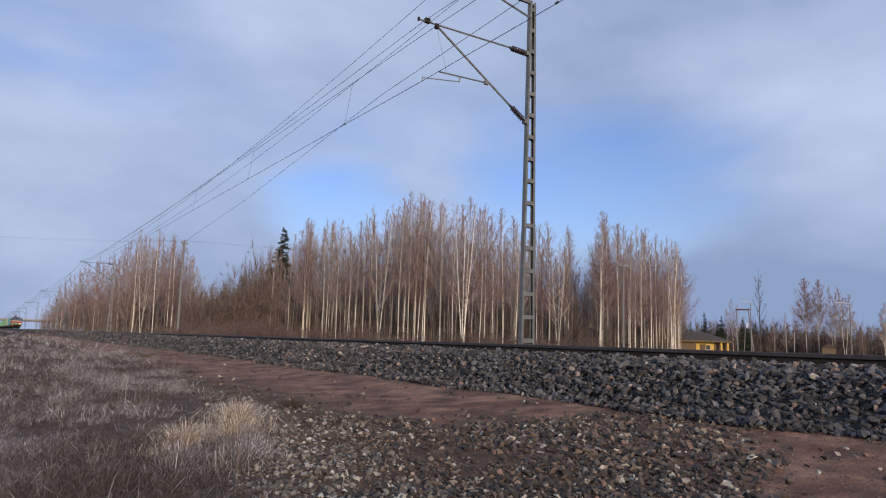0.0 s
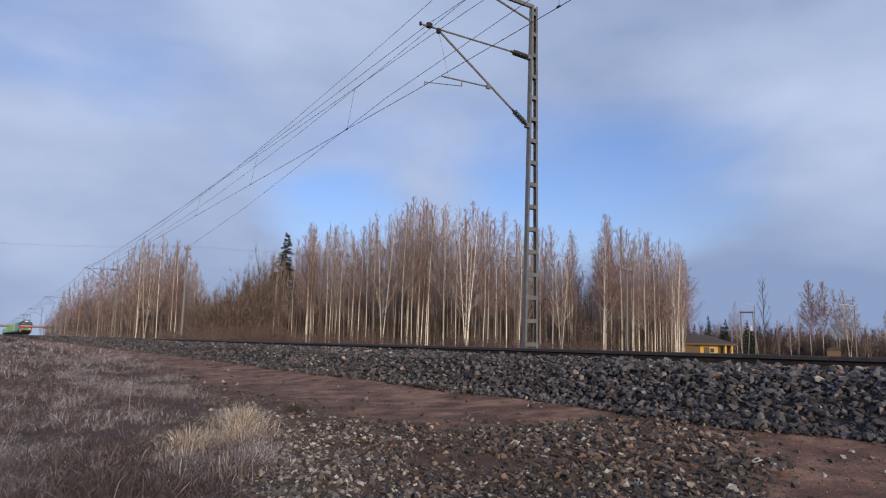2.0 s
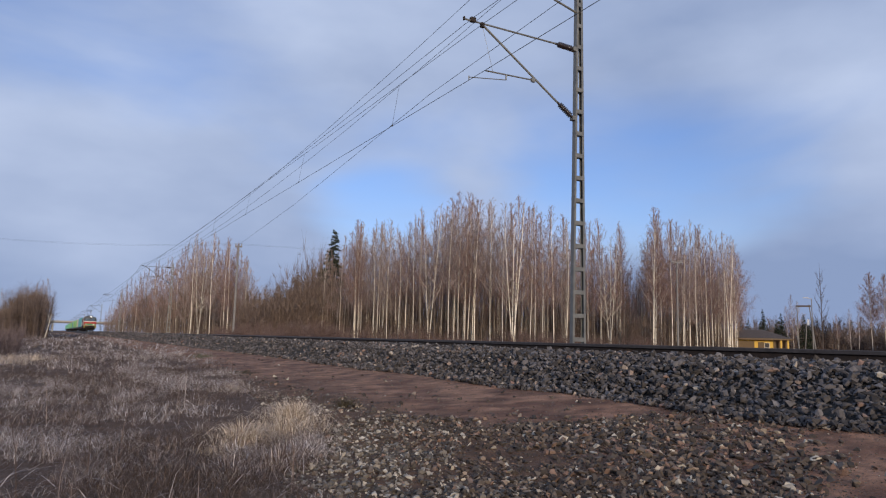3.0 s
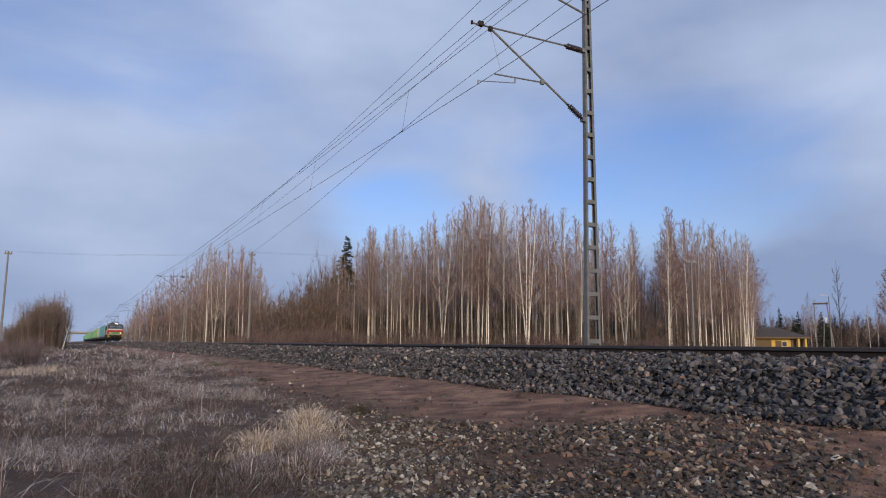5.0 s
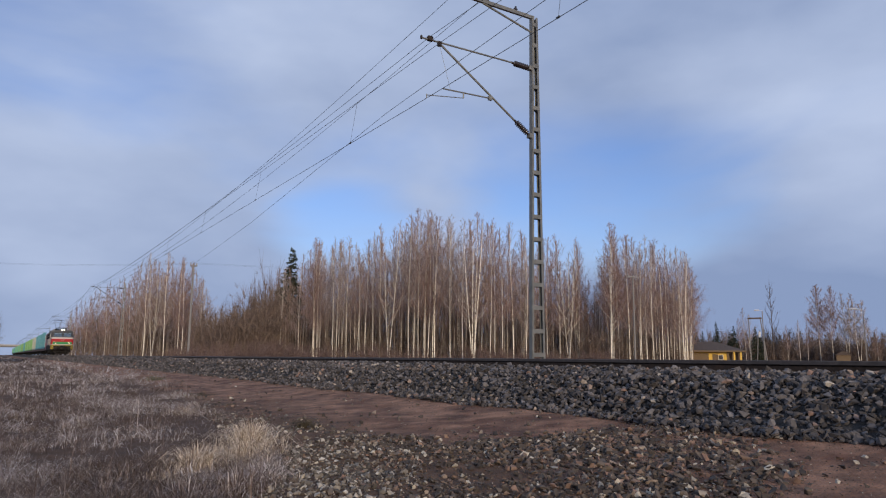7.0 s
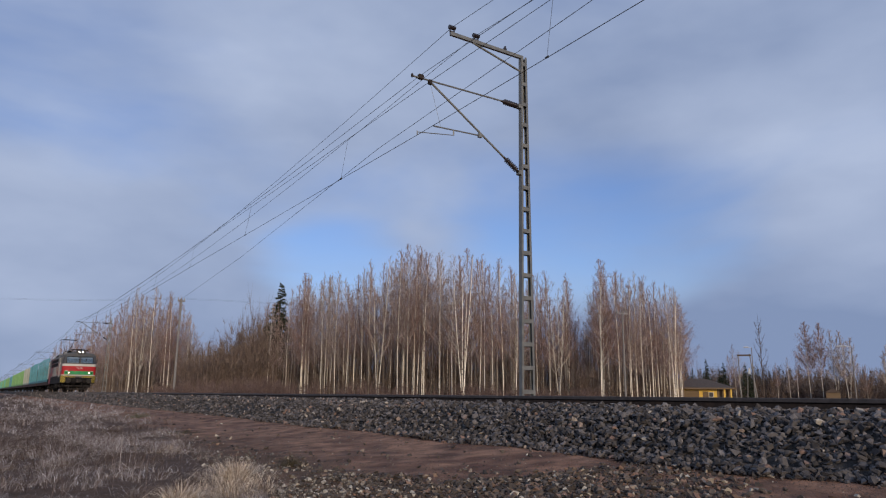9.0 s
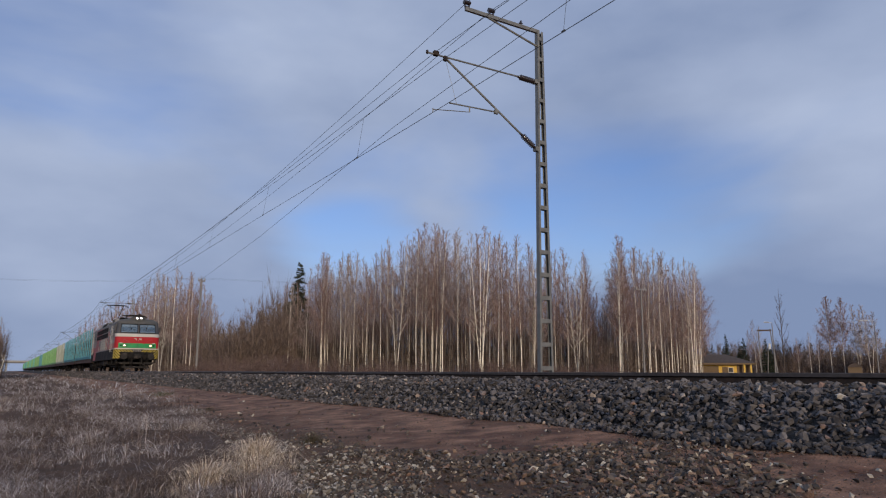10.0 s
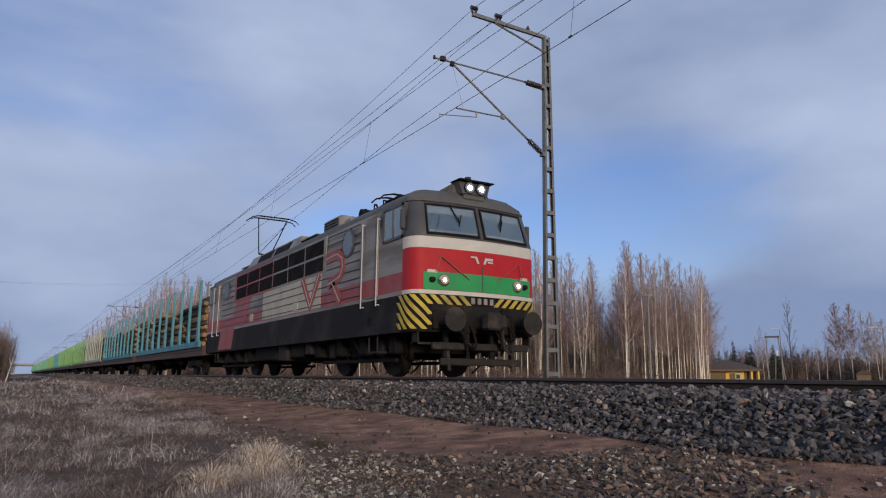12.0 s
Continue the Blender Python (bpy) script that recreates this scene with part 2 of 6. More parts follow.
def ground_z(x, y):
    z = float(np.interp(x, PX, PZ))
    if x < 5.3:
        k = min(1.0, max(0.0, (4.7 - x) / 2))
        z += k * (0.05 * noise.noise((x * 0.55, y * 0.35, 0.0)) + 0.045 * noise.noise((x * 1.3, y * 1.1, 6.0)) + 0.025 * noise.noise((x * 2.6, y * 2.3, 3.0)))
    return z


def verge(y):
    """The x at which the grass gives way to gravel and sand."""
    return float(np.interp(y, (0, 3.6, 6.0, 7.4, 10.8, 13.5, 25.4, 41), (0.5, 1.33, 2.0, 2.4, 2.8, 3.1, 4.7, 5.0))) + 0.25 * noise.noise((0.3, y * 0.5, 1.0)) + 0.12 * noise.noise((0.9, y * 1.7, 2.0))


def ground_material():
    m = material("verge_soil", (0.078, 0.045, 0.029), 0.95, var=0.4, scale=5.0, bump=0.035, bump_scale=38, second=(0.135, 0.092, 0.067), spot_scale=1.6)
    n, l = m.node_tree.nodes, m.node_tree.links
    hsv = next(x for x in n if x.type == "HUE_SAT")
    soil = hsv.inputs["Color"].links[0].from_socket
    tc = next(x for x in n if x.type == "TEX_COORD")
    sep = n.new("ShaderNodeSeparateXYZ")
    l.new(tc.outputs["Object"], sep.inputs[0])
    wob = n.new("ShaderNodeTexNoise")
    wob.inputs["Scale"].default_value, wob.inputs["Detail"].default_value = 0.9, 6
    l.new(tc.outputs["Object"], wob.inputs["Vector"])

    def math_node(op, a, b=None, clamp=False):
        k = n.new("ShaderNodeMath")
        k.operation, k.use_clamp = op, clamp
        for i, v in enumerate((a, b)):
            if v is None:
                continue
            if isinstance(v, (int, float)):
                k.inputs[i].default_value = v
            else:
                l.new(v, k.inputs[i])
        return k.outputs[0]

    x = math_node("ADD", sep.outputs[0], math_node("MULTIPLY", math_node("SUBTRACT", wob.outputs[0], 0.5), 1.5))
    rise = lambda y0, y1, k: math_node("MULTIPLY", math_node("MINIMUM", math_node("MAXIMUM", math_node("SUBTRACT", sep.outputs[1], y0), 0.0), y1 - y0), k)
    edge = math_node("ADD", math_node("ADD", rise(0.0, 7.4, 0.257), rise(7.4, 25.4, 0.128)), 0.45)
    gravel = math_node("MULTIPLY", math_node("SUBTRACT", x, edge), 3.0, True)
    sand = math_node("MULTIPLY", math_node("SUBTRACT", x, 2.9), 1.1, True)
    sandcol = n.new("ShaderNodeTexNoise")
    sandcol.inputs["Scale"].default_value, sandcol.inputs["Detail"].default_value = 2.2, 10
    l.new(tc.outputs["Object"], sandcol.inputs["Vector"])
    cr = n.new("ShaderNodeValToRGB")
    cr.color_ramp.elements[0].position, cr.color_ramp.elements[0].color = 0.38, (0.125, 0.058, 0.036, 1)
    cr.color_ramp.elements[1].position, cr.color_ramp.elements[1].color = 0.62, (0.29, 0.158, 0.10, 1)
    l.new(sandcol.outputs[0], cr.inputs[0])
    a = n.new("ShaderNodeMix")
    a.data_type = "RGBA"
    l.new(gravel, a.inputs[0])
    l.new(soil, a.inputs[6])
    a.inputs[7].default_value = (0.098, 0.054, 0.033, 1)
    b = n.new("ShaderNodeMix")
    b.data_type = "RGBA"
    l.new(sand, b.inputs[0])
    l.new(a.outputs[2], b.inputs[6])
    l.new(cr.outputs[0], b.inputs[7])
    l.new(b.outputs[2], hsv.inputs["Color"])
    return m


def build_ground():
    xs = np.concatenate([[-3000, -800, -300, -120, -60, -35, -22], np.arange(-15, 5.6, 0.14), [6, 8, 10.3, 13, 20, 40, 90, 200, 600, 3000]])
    ys = np.concatenate([[-3000, -600, -150, -50, -15, -5], np.arange(0, 26, 0.16), np.arange(26, 60, 0.8), np.arange(60, 200, 8), [260, 400, 700, 1500, 3500]])
    verts = [(x, y, ground_z(x, y)) for y in ys for x in xs]
    w = len(xs)
    faces = [(j * w + i, j * w + i + 1, (j + 1) * w + i + 1, (j + 1) * w + i) for j in range(len(ys) - 1) for i in range(w - 1)]
    g = pydata("ground", verts, faces, ground_material())
    g.data.shade_smooth()
    tagged(g, "frosty verge of brown soil with a strip of reddish sand", "ground", kind="structure")


build_ground()


# ---- stones ----
def stone_shapes(count, seed, corners=10):
    rng = np.random.default_rng(seed)
    shapes = []
    for _ in range(count):
        bm = bmesh.new()
        pts = rng.normal(size=(corners, 3))
        pts /= np.linalg.norm(pts, axis=1)[:, None]
        pts *= rng.uniform(0.72, 1.2, (corners, 1))
        for p in pts * (1.0, rng.uniform(0.62, 0.95), rng.uniform(0.5, 0.8)):
            bm.verts.new(p)
        hull = bmesh.ops.convex_hull(bm, input=bm.verts)
        junk = [v for v in bm.verts if not v.link_faces]
        bmesh.ops.delete(bm, geom=junk, context="VERTS")
        bm.verts.index_update()
        shapes.append((np.array([v.co for v in bm.verts]), [[v.index for v in f.verts] for f in bm.faces]))
        bm.free()
    return shapes


SHAPES = stone_shapes(14, 5)
PEBBLES = stone_shapes(10, 9, 8)
GRIT = stone_shapes(6, 8, 6)


def scatter_stones(name, places, mat, parent, rng, shapes=SHAPES):
    """places: rows of x, y, z, radius; one mesh of loose stones."""
    verts, faces, at = [], [], 0
    turns = rng.uniform(0, 2 * math.pi, (len(places), 3))
    for (x, y, z, r), (a, b, c) in zip(places, turns):
        pts, fs = shapes[rng.integers(len(shapes))]
        m = np.array(Euler((0.6 * math.sin(a), 0.6 * math.sin(b), c)).to_matrix())
        verts.append(pts @ m.T * r + (x, y, z))
        faces.extend([[i + at for i in f] for f in fs])
        at += len(pts)
    return pydata(name, np.concatenate(verts).tolist(), faces, mat, parent)


def stone_pieces(name, places, mat, parent, rng):
    meshes = []
    for pts, fs in SHAPES:
        me = bpy.data.meshes.new(name)
        me.from_pydata(pts.tolist(), [], fs)
        me.materials.append(mat)
        meshes.append(me)
    for x, y, z, r in places:
        ob = new(name, meshes[rng.integers(len(meshes))])
        ob.parent = parent
        ob.location, ob.rotation_euler, ob.scale = (x, y, z), (rng.uniform(-0.5, 0.5), rng.uniform(-0.5, 0.5), rng.uniform(0, 6.28)), (r, r, r)


BED = ((5.42, -0.64), (6.12, -0.24), (6.6, -0.165), (9.2, -0.165), (9.6, -0.24), (10.35, -0.66))


def bed_z(x):
    return float(np.interp(x, [p[0] for p in BED], [p[1] for p in BED]))


def build_ballast():
    rng = np.random.default_rng(11)
    ys = np.concatenate([[-600, -100, -20], np.arange(0, 60, 1.0), np.arange(60, 700, 20), [900, 1500]])
    verts = [(x + (0.06 * math.sin(y * 1.3) if k == 0 else 0), y, z) for y in ys for k, (x, z) in enumerate(BED)]
    w = len(BED)
    faces = [(j * w + i, j * w + i + 1, (j + 1) * w + i + 1, (j + 1) * w + i) for j in range(len(ys) - 1) for i in range(w - 1)]
    # bed sheet coloured near-black so gaps between the stones read as shade
    base = material("ballast_gap_shade", (0.020, 0.019, 0.019), 0.95, var=0.5, scale=12, bump=0.05, bump_scale=16, second=(0.045, 0.042, 0.041), spot_scale=10)
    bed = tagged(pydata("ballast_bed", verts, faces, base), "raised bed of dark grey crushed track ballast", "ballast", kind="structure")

    def spread(y0, y1, x0, x1, density, r0, r1):
        n = int((y1 - y0) * (x1 - x0) * density)
        x, y = rng.uniform(x0, x1, n), rng.uniform(y0, y1, n)
        r = r0 + (r1 - r0) * rng.random(n) ** 1.8
        out = []
        for a, b, c in zip(x, y, r):
            toe = 5.26 + 0.22 * noise.noise((1.7, b * 0.8, 0.0)) + 0.06 * math.sin(b * 1.3)
            if a < toe:
                continue
            out.append((a, b, max(bed_z(a), ground_z(5.35, b)) + c * rng.uniform(0.0, 1.15), c))
        return out

    near = spread(2.0, 4.4, 5.15, 6.95, 860, 0.022, 0.056)
    near.sort(key=lambda p: p[0] + 0.3 * abs(p[1] - 3.4))
    stone_pieces("ballast_stone", near[:300], M_BALLAST_ONE, bed, rng)
    rest = near[300:] + spread(4.4, 8, 5.15, 6.95, 760, 0.022, 0.057) + spread(8, 16, 5.2, 6.95, 440, 0.026, 0.060) + spread(16, 34, 5.3, 6.95, 170, 0.032, 0.064) + spread(34, 80, 5.3, 6.95, 60, 0.05, 0.09) + spread(80, 170, 5.3, 6.95, 22, 0.08, 0.14)
    rest += spread(6, 40, 7.25, 8.45, 60, 0.03, 0.055)
    tagged(scatter_stones("ballast_stones", rest, M_BALLAST, bed, rng), kind="stuff")
    return bed


build_ballast()


def build_gravel():
    rng = np.random.default_rng(23)
    places, singles, pale = [], [], []
    for k in range(62000):
        y = 0.8 + (21 * rng.random() ** 1.7 if k < 32000 else 5.4 * rng.random())
        v = verge(y)
        x = rng.uniform(v - 0.25, 5.5)
        edge = float(np.interp(y, (1.8, 2.3, 2.7, 3.9, 4.3, 4.8, 5.05, 5.3, 7.2, 12), (3.0, 3.6, 4.4, 5.1, 5.4, 5.2, 4.6, 3.3, 3.2, 3.3))) + 0.3 * noise.noise((0.0, y * 0.9, 2.0)) + 0.2 * noise.noise((x * 1.5, y * 1.5, 8.0))
        keep = 1.0 if x < edge - 0.35 else max(0.05, 1.0 - (x - edge + 0.35) * 1.7)
        keep *= 1.0 if y < 6 else max(0.15, 1.3 - y * 0.07)
        clump = 0.5 + noise.noise((x * 0.9, y * 0.9, 7.0))
        if rng.random() > keep * ((0.5 if x < 2.9 else 0.26) + 0.9 * clump):
            continue
        r = (0.0075 if y < 7 else 0.010) + (0.024 + 0.012 * min(1.0, max(0.0, x - 2.4))) * rng.random() ** 2.6
        p = (x, y, ground_z(x, y) + r * rng.uniform(0.05, 0.5), r)
        if x < v + 0.35 + 0.75 * rng.random() and 2.6 < y < 9.5 and rng.random() < 0.7:
            pale.append(p)
            continue
        (singles if r > 0.024 and 1.6 < y < 6.0 and len(singles) < 300 else places).append(p)
    # grit over the whole strip
    grit = []
    for _ in range(14000):
        y = 1.2 + 13 * rng.random() ** 1.5
        x = rng.uniform(verge(y) - 0.1, 5.5)
        r = rng.uniform(0.003, 0.009)
        grit.append((x, y, ground_z(x, y) + r * 0.3, r))
    patch = tagged(new("gravel_patch"), "loose grey and pale stones strewn over brown sand", "gravel", kind="structure")
    stone_pieces("stone", singles, M_GRAVEL_ONE, patch, rng)
    tagged(scatter_stones("pale_stones", pale, M_PALE, patch, rng), kind="stuff")
    tagged(scatter_stones("grit", grit, M_GRAVEL, patch, rng, GRIT), kind="stuff")
    tagged(scatter_stones("small_stones", places, M_GRAVEL, patch, rng, PEBBLES), kind="stuff")


build_gravel()


# ---- grass ----
def blades(name, roots, mat, rng, parent=None):
    """roots: x, y, z, height, width, lean, direction; each blade rises, arches over and hangs its tip."""
    r = np.array(roots)
    n = len(r)
    d = np.stack([np.cos(r[:, 6]), np.sin(r[:, 6]), np.zeros(n)], 1)
    side = r[:, 6] + rng.uniform(0.6, 2.5, n)
    s = np.stack([np.cos(side), np.sin(side), np.zeros(n)], 1) * r[:, 4:5]
    h, lean = r[:, 3:4], r[:, 5:6]
    sway = np.stack([-np.sin(r[:, 6]), np.cos(r[:, 6]), np.zeros(n)], 1) * h * lean * rng.normal(0, 0.22, (n, 1))
    base = r[:, :3]
    up = np.array([0, 0, 1.0])
    drop = np.clip(lean - 0.35, 0, 1.4)
    mid = base + d * h * lean * 0.30 + up * h * 0.62
    bend = base + d * h * lean * 0.72 + up * h * (1.0 - 0.18 * drop) + sway * 0.6
    tip = base + d * h * lean * 1.15 + up * h * np.maximum(0.08, 1.12 - 0.75 * drop) + sway * 1.4
    v = np.stack([base - s, base + s, mid + s * 0.85, mid - s * 0.85, bend + s * 0.6, bend - s * 0.6, tip], 1).reshape(-1, 3)
    faces = []
    for i in range(0, 7 * n, 7):
        faces.append((i, i + 1, i + 2, i + 3))
        faces.append((i + 3, i + 2, i + 4, i + 5))
        faces.append((i + 5, i + 4, i + 6))
    return pydata(name, v.tolist(), faces, mat, parent)


def build_grass():
    rng = np.random.default_rng(31)
    rows, tint = [], ([], [], [])

    def field(y0, y1, x0, x1, clumps, per, h0, h1, width):
        for _ in range(clumps):
            cy, cx = rng.uniform(y0, y1), rng.uniform(x0, x1)
            if cx < -0.72 * cy - 0.3 or cx > verge(cy) - 0.05 + rng.normal() * 0.12:
                continue
            thick = noise.noise((cx * 0.9, cy * 0.8, 9.0)) + 0.6 * noise.noise((cx * 2.6, cy * 2.4, 4.0))
            if thick < -0.12:
                continue
            hue = noise.noise((cx * 0.75, cy * 0.6, 14.0)) + 0.5 * noise.noise((cx * 2.2, cy * 2.0, 12.0)) + rng.normal() * 0.13
            hue += 0.3 * min(1.0, max(0.0, (cy - 7) / 10))
            kind = 0 if hue < -0.14 else 1 if hue < 0.14 else 2
            tall = 0.55 + 1.0 * max(0.0, 0.4 + thick) + 0.25 * noise.noise((cx * 0.4, cy * 0.3, 5.0))
            spread = 0.025 + 0.05 * rng.random()
            comb = rng.uniform(0, 6.28)
            for _ in range(per):
                a, q = rng.uniform(0, 6.28), abs(rng.normal()) * spread
                x, y = cx + q * math.cos(a), cy + q * math.sin(a)
                h = rng.uniform(h0, h1) * tall
                way = a + rng.normal() * 0.7 if rng.random() < 0.6 else comb + rng.normal() * 0.8
                tint[kind].append((x, y, ground_z(x, y) - 0.01, h, width * rng.uniform(0.5, 1.3), abs(rng.normal()) * 1.0 + 0.65, way))

    field(2.2, 7, -5.0, 2.4, 5000, 16, 0.03, 0.105, 0.0011)
    field(7, 15, -8, 3.2, 5400, 13, 0.035, 0.125, 0.0019)
    field(15, 32, -15, 4.8, 4200, 8, 0.05, 0.16, 0.0045)
    field(32, 75, -30, 4.8, 3400, 6, 0.08, 0.22, 0.012)
    field(75, 190, -60, 5.0, 2600, 4, 0.12, 0.3, 0.036)
    # long stems fallen flat over the mat
    for _ in range(5200):
        y = 2.3 + 17 * rng.random() ** 1.4
        x = rng.uniform(-0.72 * y, verge(y) - 0.1)
        k = rng.uniform(0.03, 0.09)
        rows.append((x, y, ground_z(x, y) + rng.uniform(0, 0.07), k, 0.0011 + 0.0002 * y, rng.uniform(1.6, 5.0), rng.normal(0.4, 1.5)))
    # stiff dead stalks standing above the mat
    for _ in range(240):
        y = 2.4 + 24 * rng.random() ** 1.5
        x = rng.uniform(-0.72 * y, verge(y))
        rows.append((x, y, ground_z(x, y), rng.uniform(0.15, 0.4), 0.0013 + 0.0002 * y, rng.uniform(0.02, 0.3), rng.uniform(0, 6.28)))
    tagged(blades("dead_stalks", rows, M_GRASS, rng), "fallen and standing frosted dead stalks", "grass", kind="stuff")
    for k, (m, label) in enumerate(((M_GRASSDARK, "matted dark brown winter grass"), (M_GRASS, "matted frost-covered mauve-brown winter grass"), (M_GRASSPALE, "thickly frosted pale grey winter grass"))):
        tagged(blades("frosted_grass", tint[k], m, rng), label, "grass", kind="stuff")


build_grass()


def straw_tussock(x, y, height, count, spread, seed, mat=None, label="pale straw-coloured tussock of dry grass at the gravel's edge"):
    """Blades that fountain out of one crown and droop."""
    rng = np.random.default_rng(seed)
    rows = []
    for _ in range(count):
        a, q = rng.uniform(0, 6.28), abs(rng.normal()) * spread
        px, py = q * math.cos(a), q * math.sin(a) * 0.8
        rows.append((px, py, -0.03, height * rng.uniform(0.4, 1.0) * (1.0 - 0.35 * min(1.0, q / (2 * spread))), rng.uniform(0.0015, 0.0031), abs(rng.normal()) * 0.75 + 0.22, a + rng.normal() * 1.1))
    ob = blades("grass_tussock", rows, mat or M_STRAW, rng)
    ob.matrix_world = pose(x, y, ground_z(x, y))
    return tagged(ob, label, "grass tussock", "dry tussocks", kind="stuff")


for args in ((1.84, 6.0, 0.30, 1000, 0.12, 1), (1.70, 5.65, 0.20, 600, 0.11, 2), (1.27, 5.4, 0.24, 800, 0.11, 3), (1.5, 5.7, 0.16, 360, 0.12, 4), (1.05, 5.05, 0.13, 300, 0.12, 5), (1.95, 5.75, 0.14, 260, 0.09, 10),
             (-0.95, 20.2, 0.3, 420, 0.45, 6), (-0.5, 22.0, 0.26, 420, 0.5, 7), (-1.5, 19.6, 0.26, 320, 0.4, 8), (2.3, 10.5, 0.16, 260, 0.16, 9)):
    straw_tussock(*args)
M_SPRIG = pieces_material("dark_sprig", [(0.0, (0.035, 0.03, 0.02)), (0.6, (0.075, 0.062, 0.04)), (1.0, (0.13, 0.11, 0.08))], 0.9, bump=0)
M_MOSSY = pieces_material("green_tuft_blades", [(0.0, (0.05, 0.06, 0.03)), (0.6, (0.10, 0.11, 0.06)), (1.0, (0.17, 0.16, 0.10))], 0.9, bump=0)
straw_tussock(2.85, 7.35, 0.14, 340, 0.08, 21, M_SPRIG, "small dark tuft rooted among pale stones")
straw_tussock(3.95, 22.6, 0.2, 380, 0.3, 22, M_MOSSY, "greenish grass tuft at the edge of the sand")
straw_tussock(3.3, 14.0, 0.13, 260, 0.2, 23, M_SPRIG, "small dark tuft rooted in the sand")
# frosted tufts standing over the mat close by
for k, (tx, ty, th) in enumerate(((1.55, 4.7, 0.17), (1.25, 4.3, 0.19), (0.9, 4.0, 0.16), (1.15, 5.0, 0.15), (0.55, 4.4, 0.14), (0.75, 5.2, 0.15), (1.75, 5.3, 0.14), (0.2, 7.6, 0.15), (-0.6, 8.6, 0.16), (0.9, 9.2, 0.16), (1.5, 8.6, 0.15), (-1.4, 6.4, 0.15))):
    straw_tussock(tx, ty, th, 520, 0.15, 40 + k, M_GRASSPALE if k % 3 == 0 else M_GRASS, "frosted brown grass tuft with drooping blades")


# ---- track ----
def rail_section():
    half = [(0.075, -0.172), (0.075, -0.160), (0.02, -0.142), (0.0085, -0.12), (0.0085, -0.06), (0.036, -0.045), (0.036, -0.01), (0.030, -0.002)]
    return half + [(-x, z) for x, z in reversed(half)]


def build_rail(x, name):
    sec = rail_section()
    bm = bmesh.new()
    rings = [[bm.verts.new((x + a, y, z)) for a, z in sec] for y in (-600, -60, 0, 20, 60, 200, 600, 1500)]
    for r0, r1 in zip(rings, rings[1:]):
        for i in range(len(sec)):
            j = (i + 1) % len(sec)
            f = bm.faces.new((r0[i], r0[j], r1[j], r1[i]))
            f.material_index = 1 if i == 7 else 2 if i in (5, 6, 8, 9) else 0
    ob = mesh_object(name, bm, [M_RAIL, M_RAILTOP, M_RAILSIDE])
    return tagged(ob, "rusty brown steel rail with a worn bright head", "rail", "rails of the track", kind="structure")


for rx in (TRACK_X - 0.762, TRACK_X + 0.762):
    build_rail(rx, "rail")


def sleeper():
    bm = bmesh.new()
    box(bm, -1.3, 1.3, -0.14, 0.14, -0.39, -0.176, bevel=0.02)
    ob = mesh_object("sleeper", bm, M_CONCRETE)
    for sx in (-0.762, 0.762):
        for dx in (-0.1, 0.1):
            part("rail_clip", boxes((sx + dx - 0.025, sx + dx + 0.025, -0.05, 0.05, -0.174, -0.135), bevel=0.01), M_RAIL, ob)
    return tagged(ob, "grey concrete sleeper bedded in ballast under the rails", "sleeper", "sleepers")


first = sleeper()
first.matrix_world = pose(TRACK_X, 0.3, 0)
for k in range(1, 90):
    copy_thing(first, pose(TRACK_X, 0.3 + 0.61 * k, 0))

# ---- overhead line ----
SPAN, MAST_Y, MAST_X = 71.0, 13.3, 11.0
CONTACT_Z, MESSENGER_Z = 6.0, 7.31


def insulator(a, b, sheds, parent):
    """One turned porcelain body with ribs."""
    a, b = Vector(a), Vector(b)
    m = Matrix.Translation(a) @ (b - a).to_track_quat("Z", "Y").to_matrix().to_4x4()
    length = (b - a).length
    prof = [(0.0, 0.028), (0.06, 0.03)]
    for k in range(sheds):
        z = length * (0.16 + 0.72 * k / sheds)
        step = length * 0.72 / sheds
        prof += [(z, 0.034), (z + step * 0.3, 0.078), (z + step * 0.55, 0.07), (z + step * 0.8, 0.036)]
    prof += [(length * 0.94, 0.03), (length, 0.028)]
    bm = bmesh.new()
    rings = [[bm.verts.new(m @ Vector((r * math.cos(i * math.pi / 6), r * math.sin(i * math.pi / 6), z))) for i in range(12)] for z, r in prof]
    for p, q in zip(rings, rings[1:]):
        for i in range(12):
            bm.faces.new((p[i], p[(i + 1) % 12], q[(i + 1) % 12], q[i]))
    part("insulator", bm, M_INSUL, parent, "brown ribbed porcelain insulator", smooth=True)


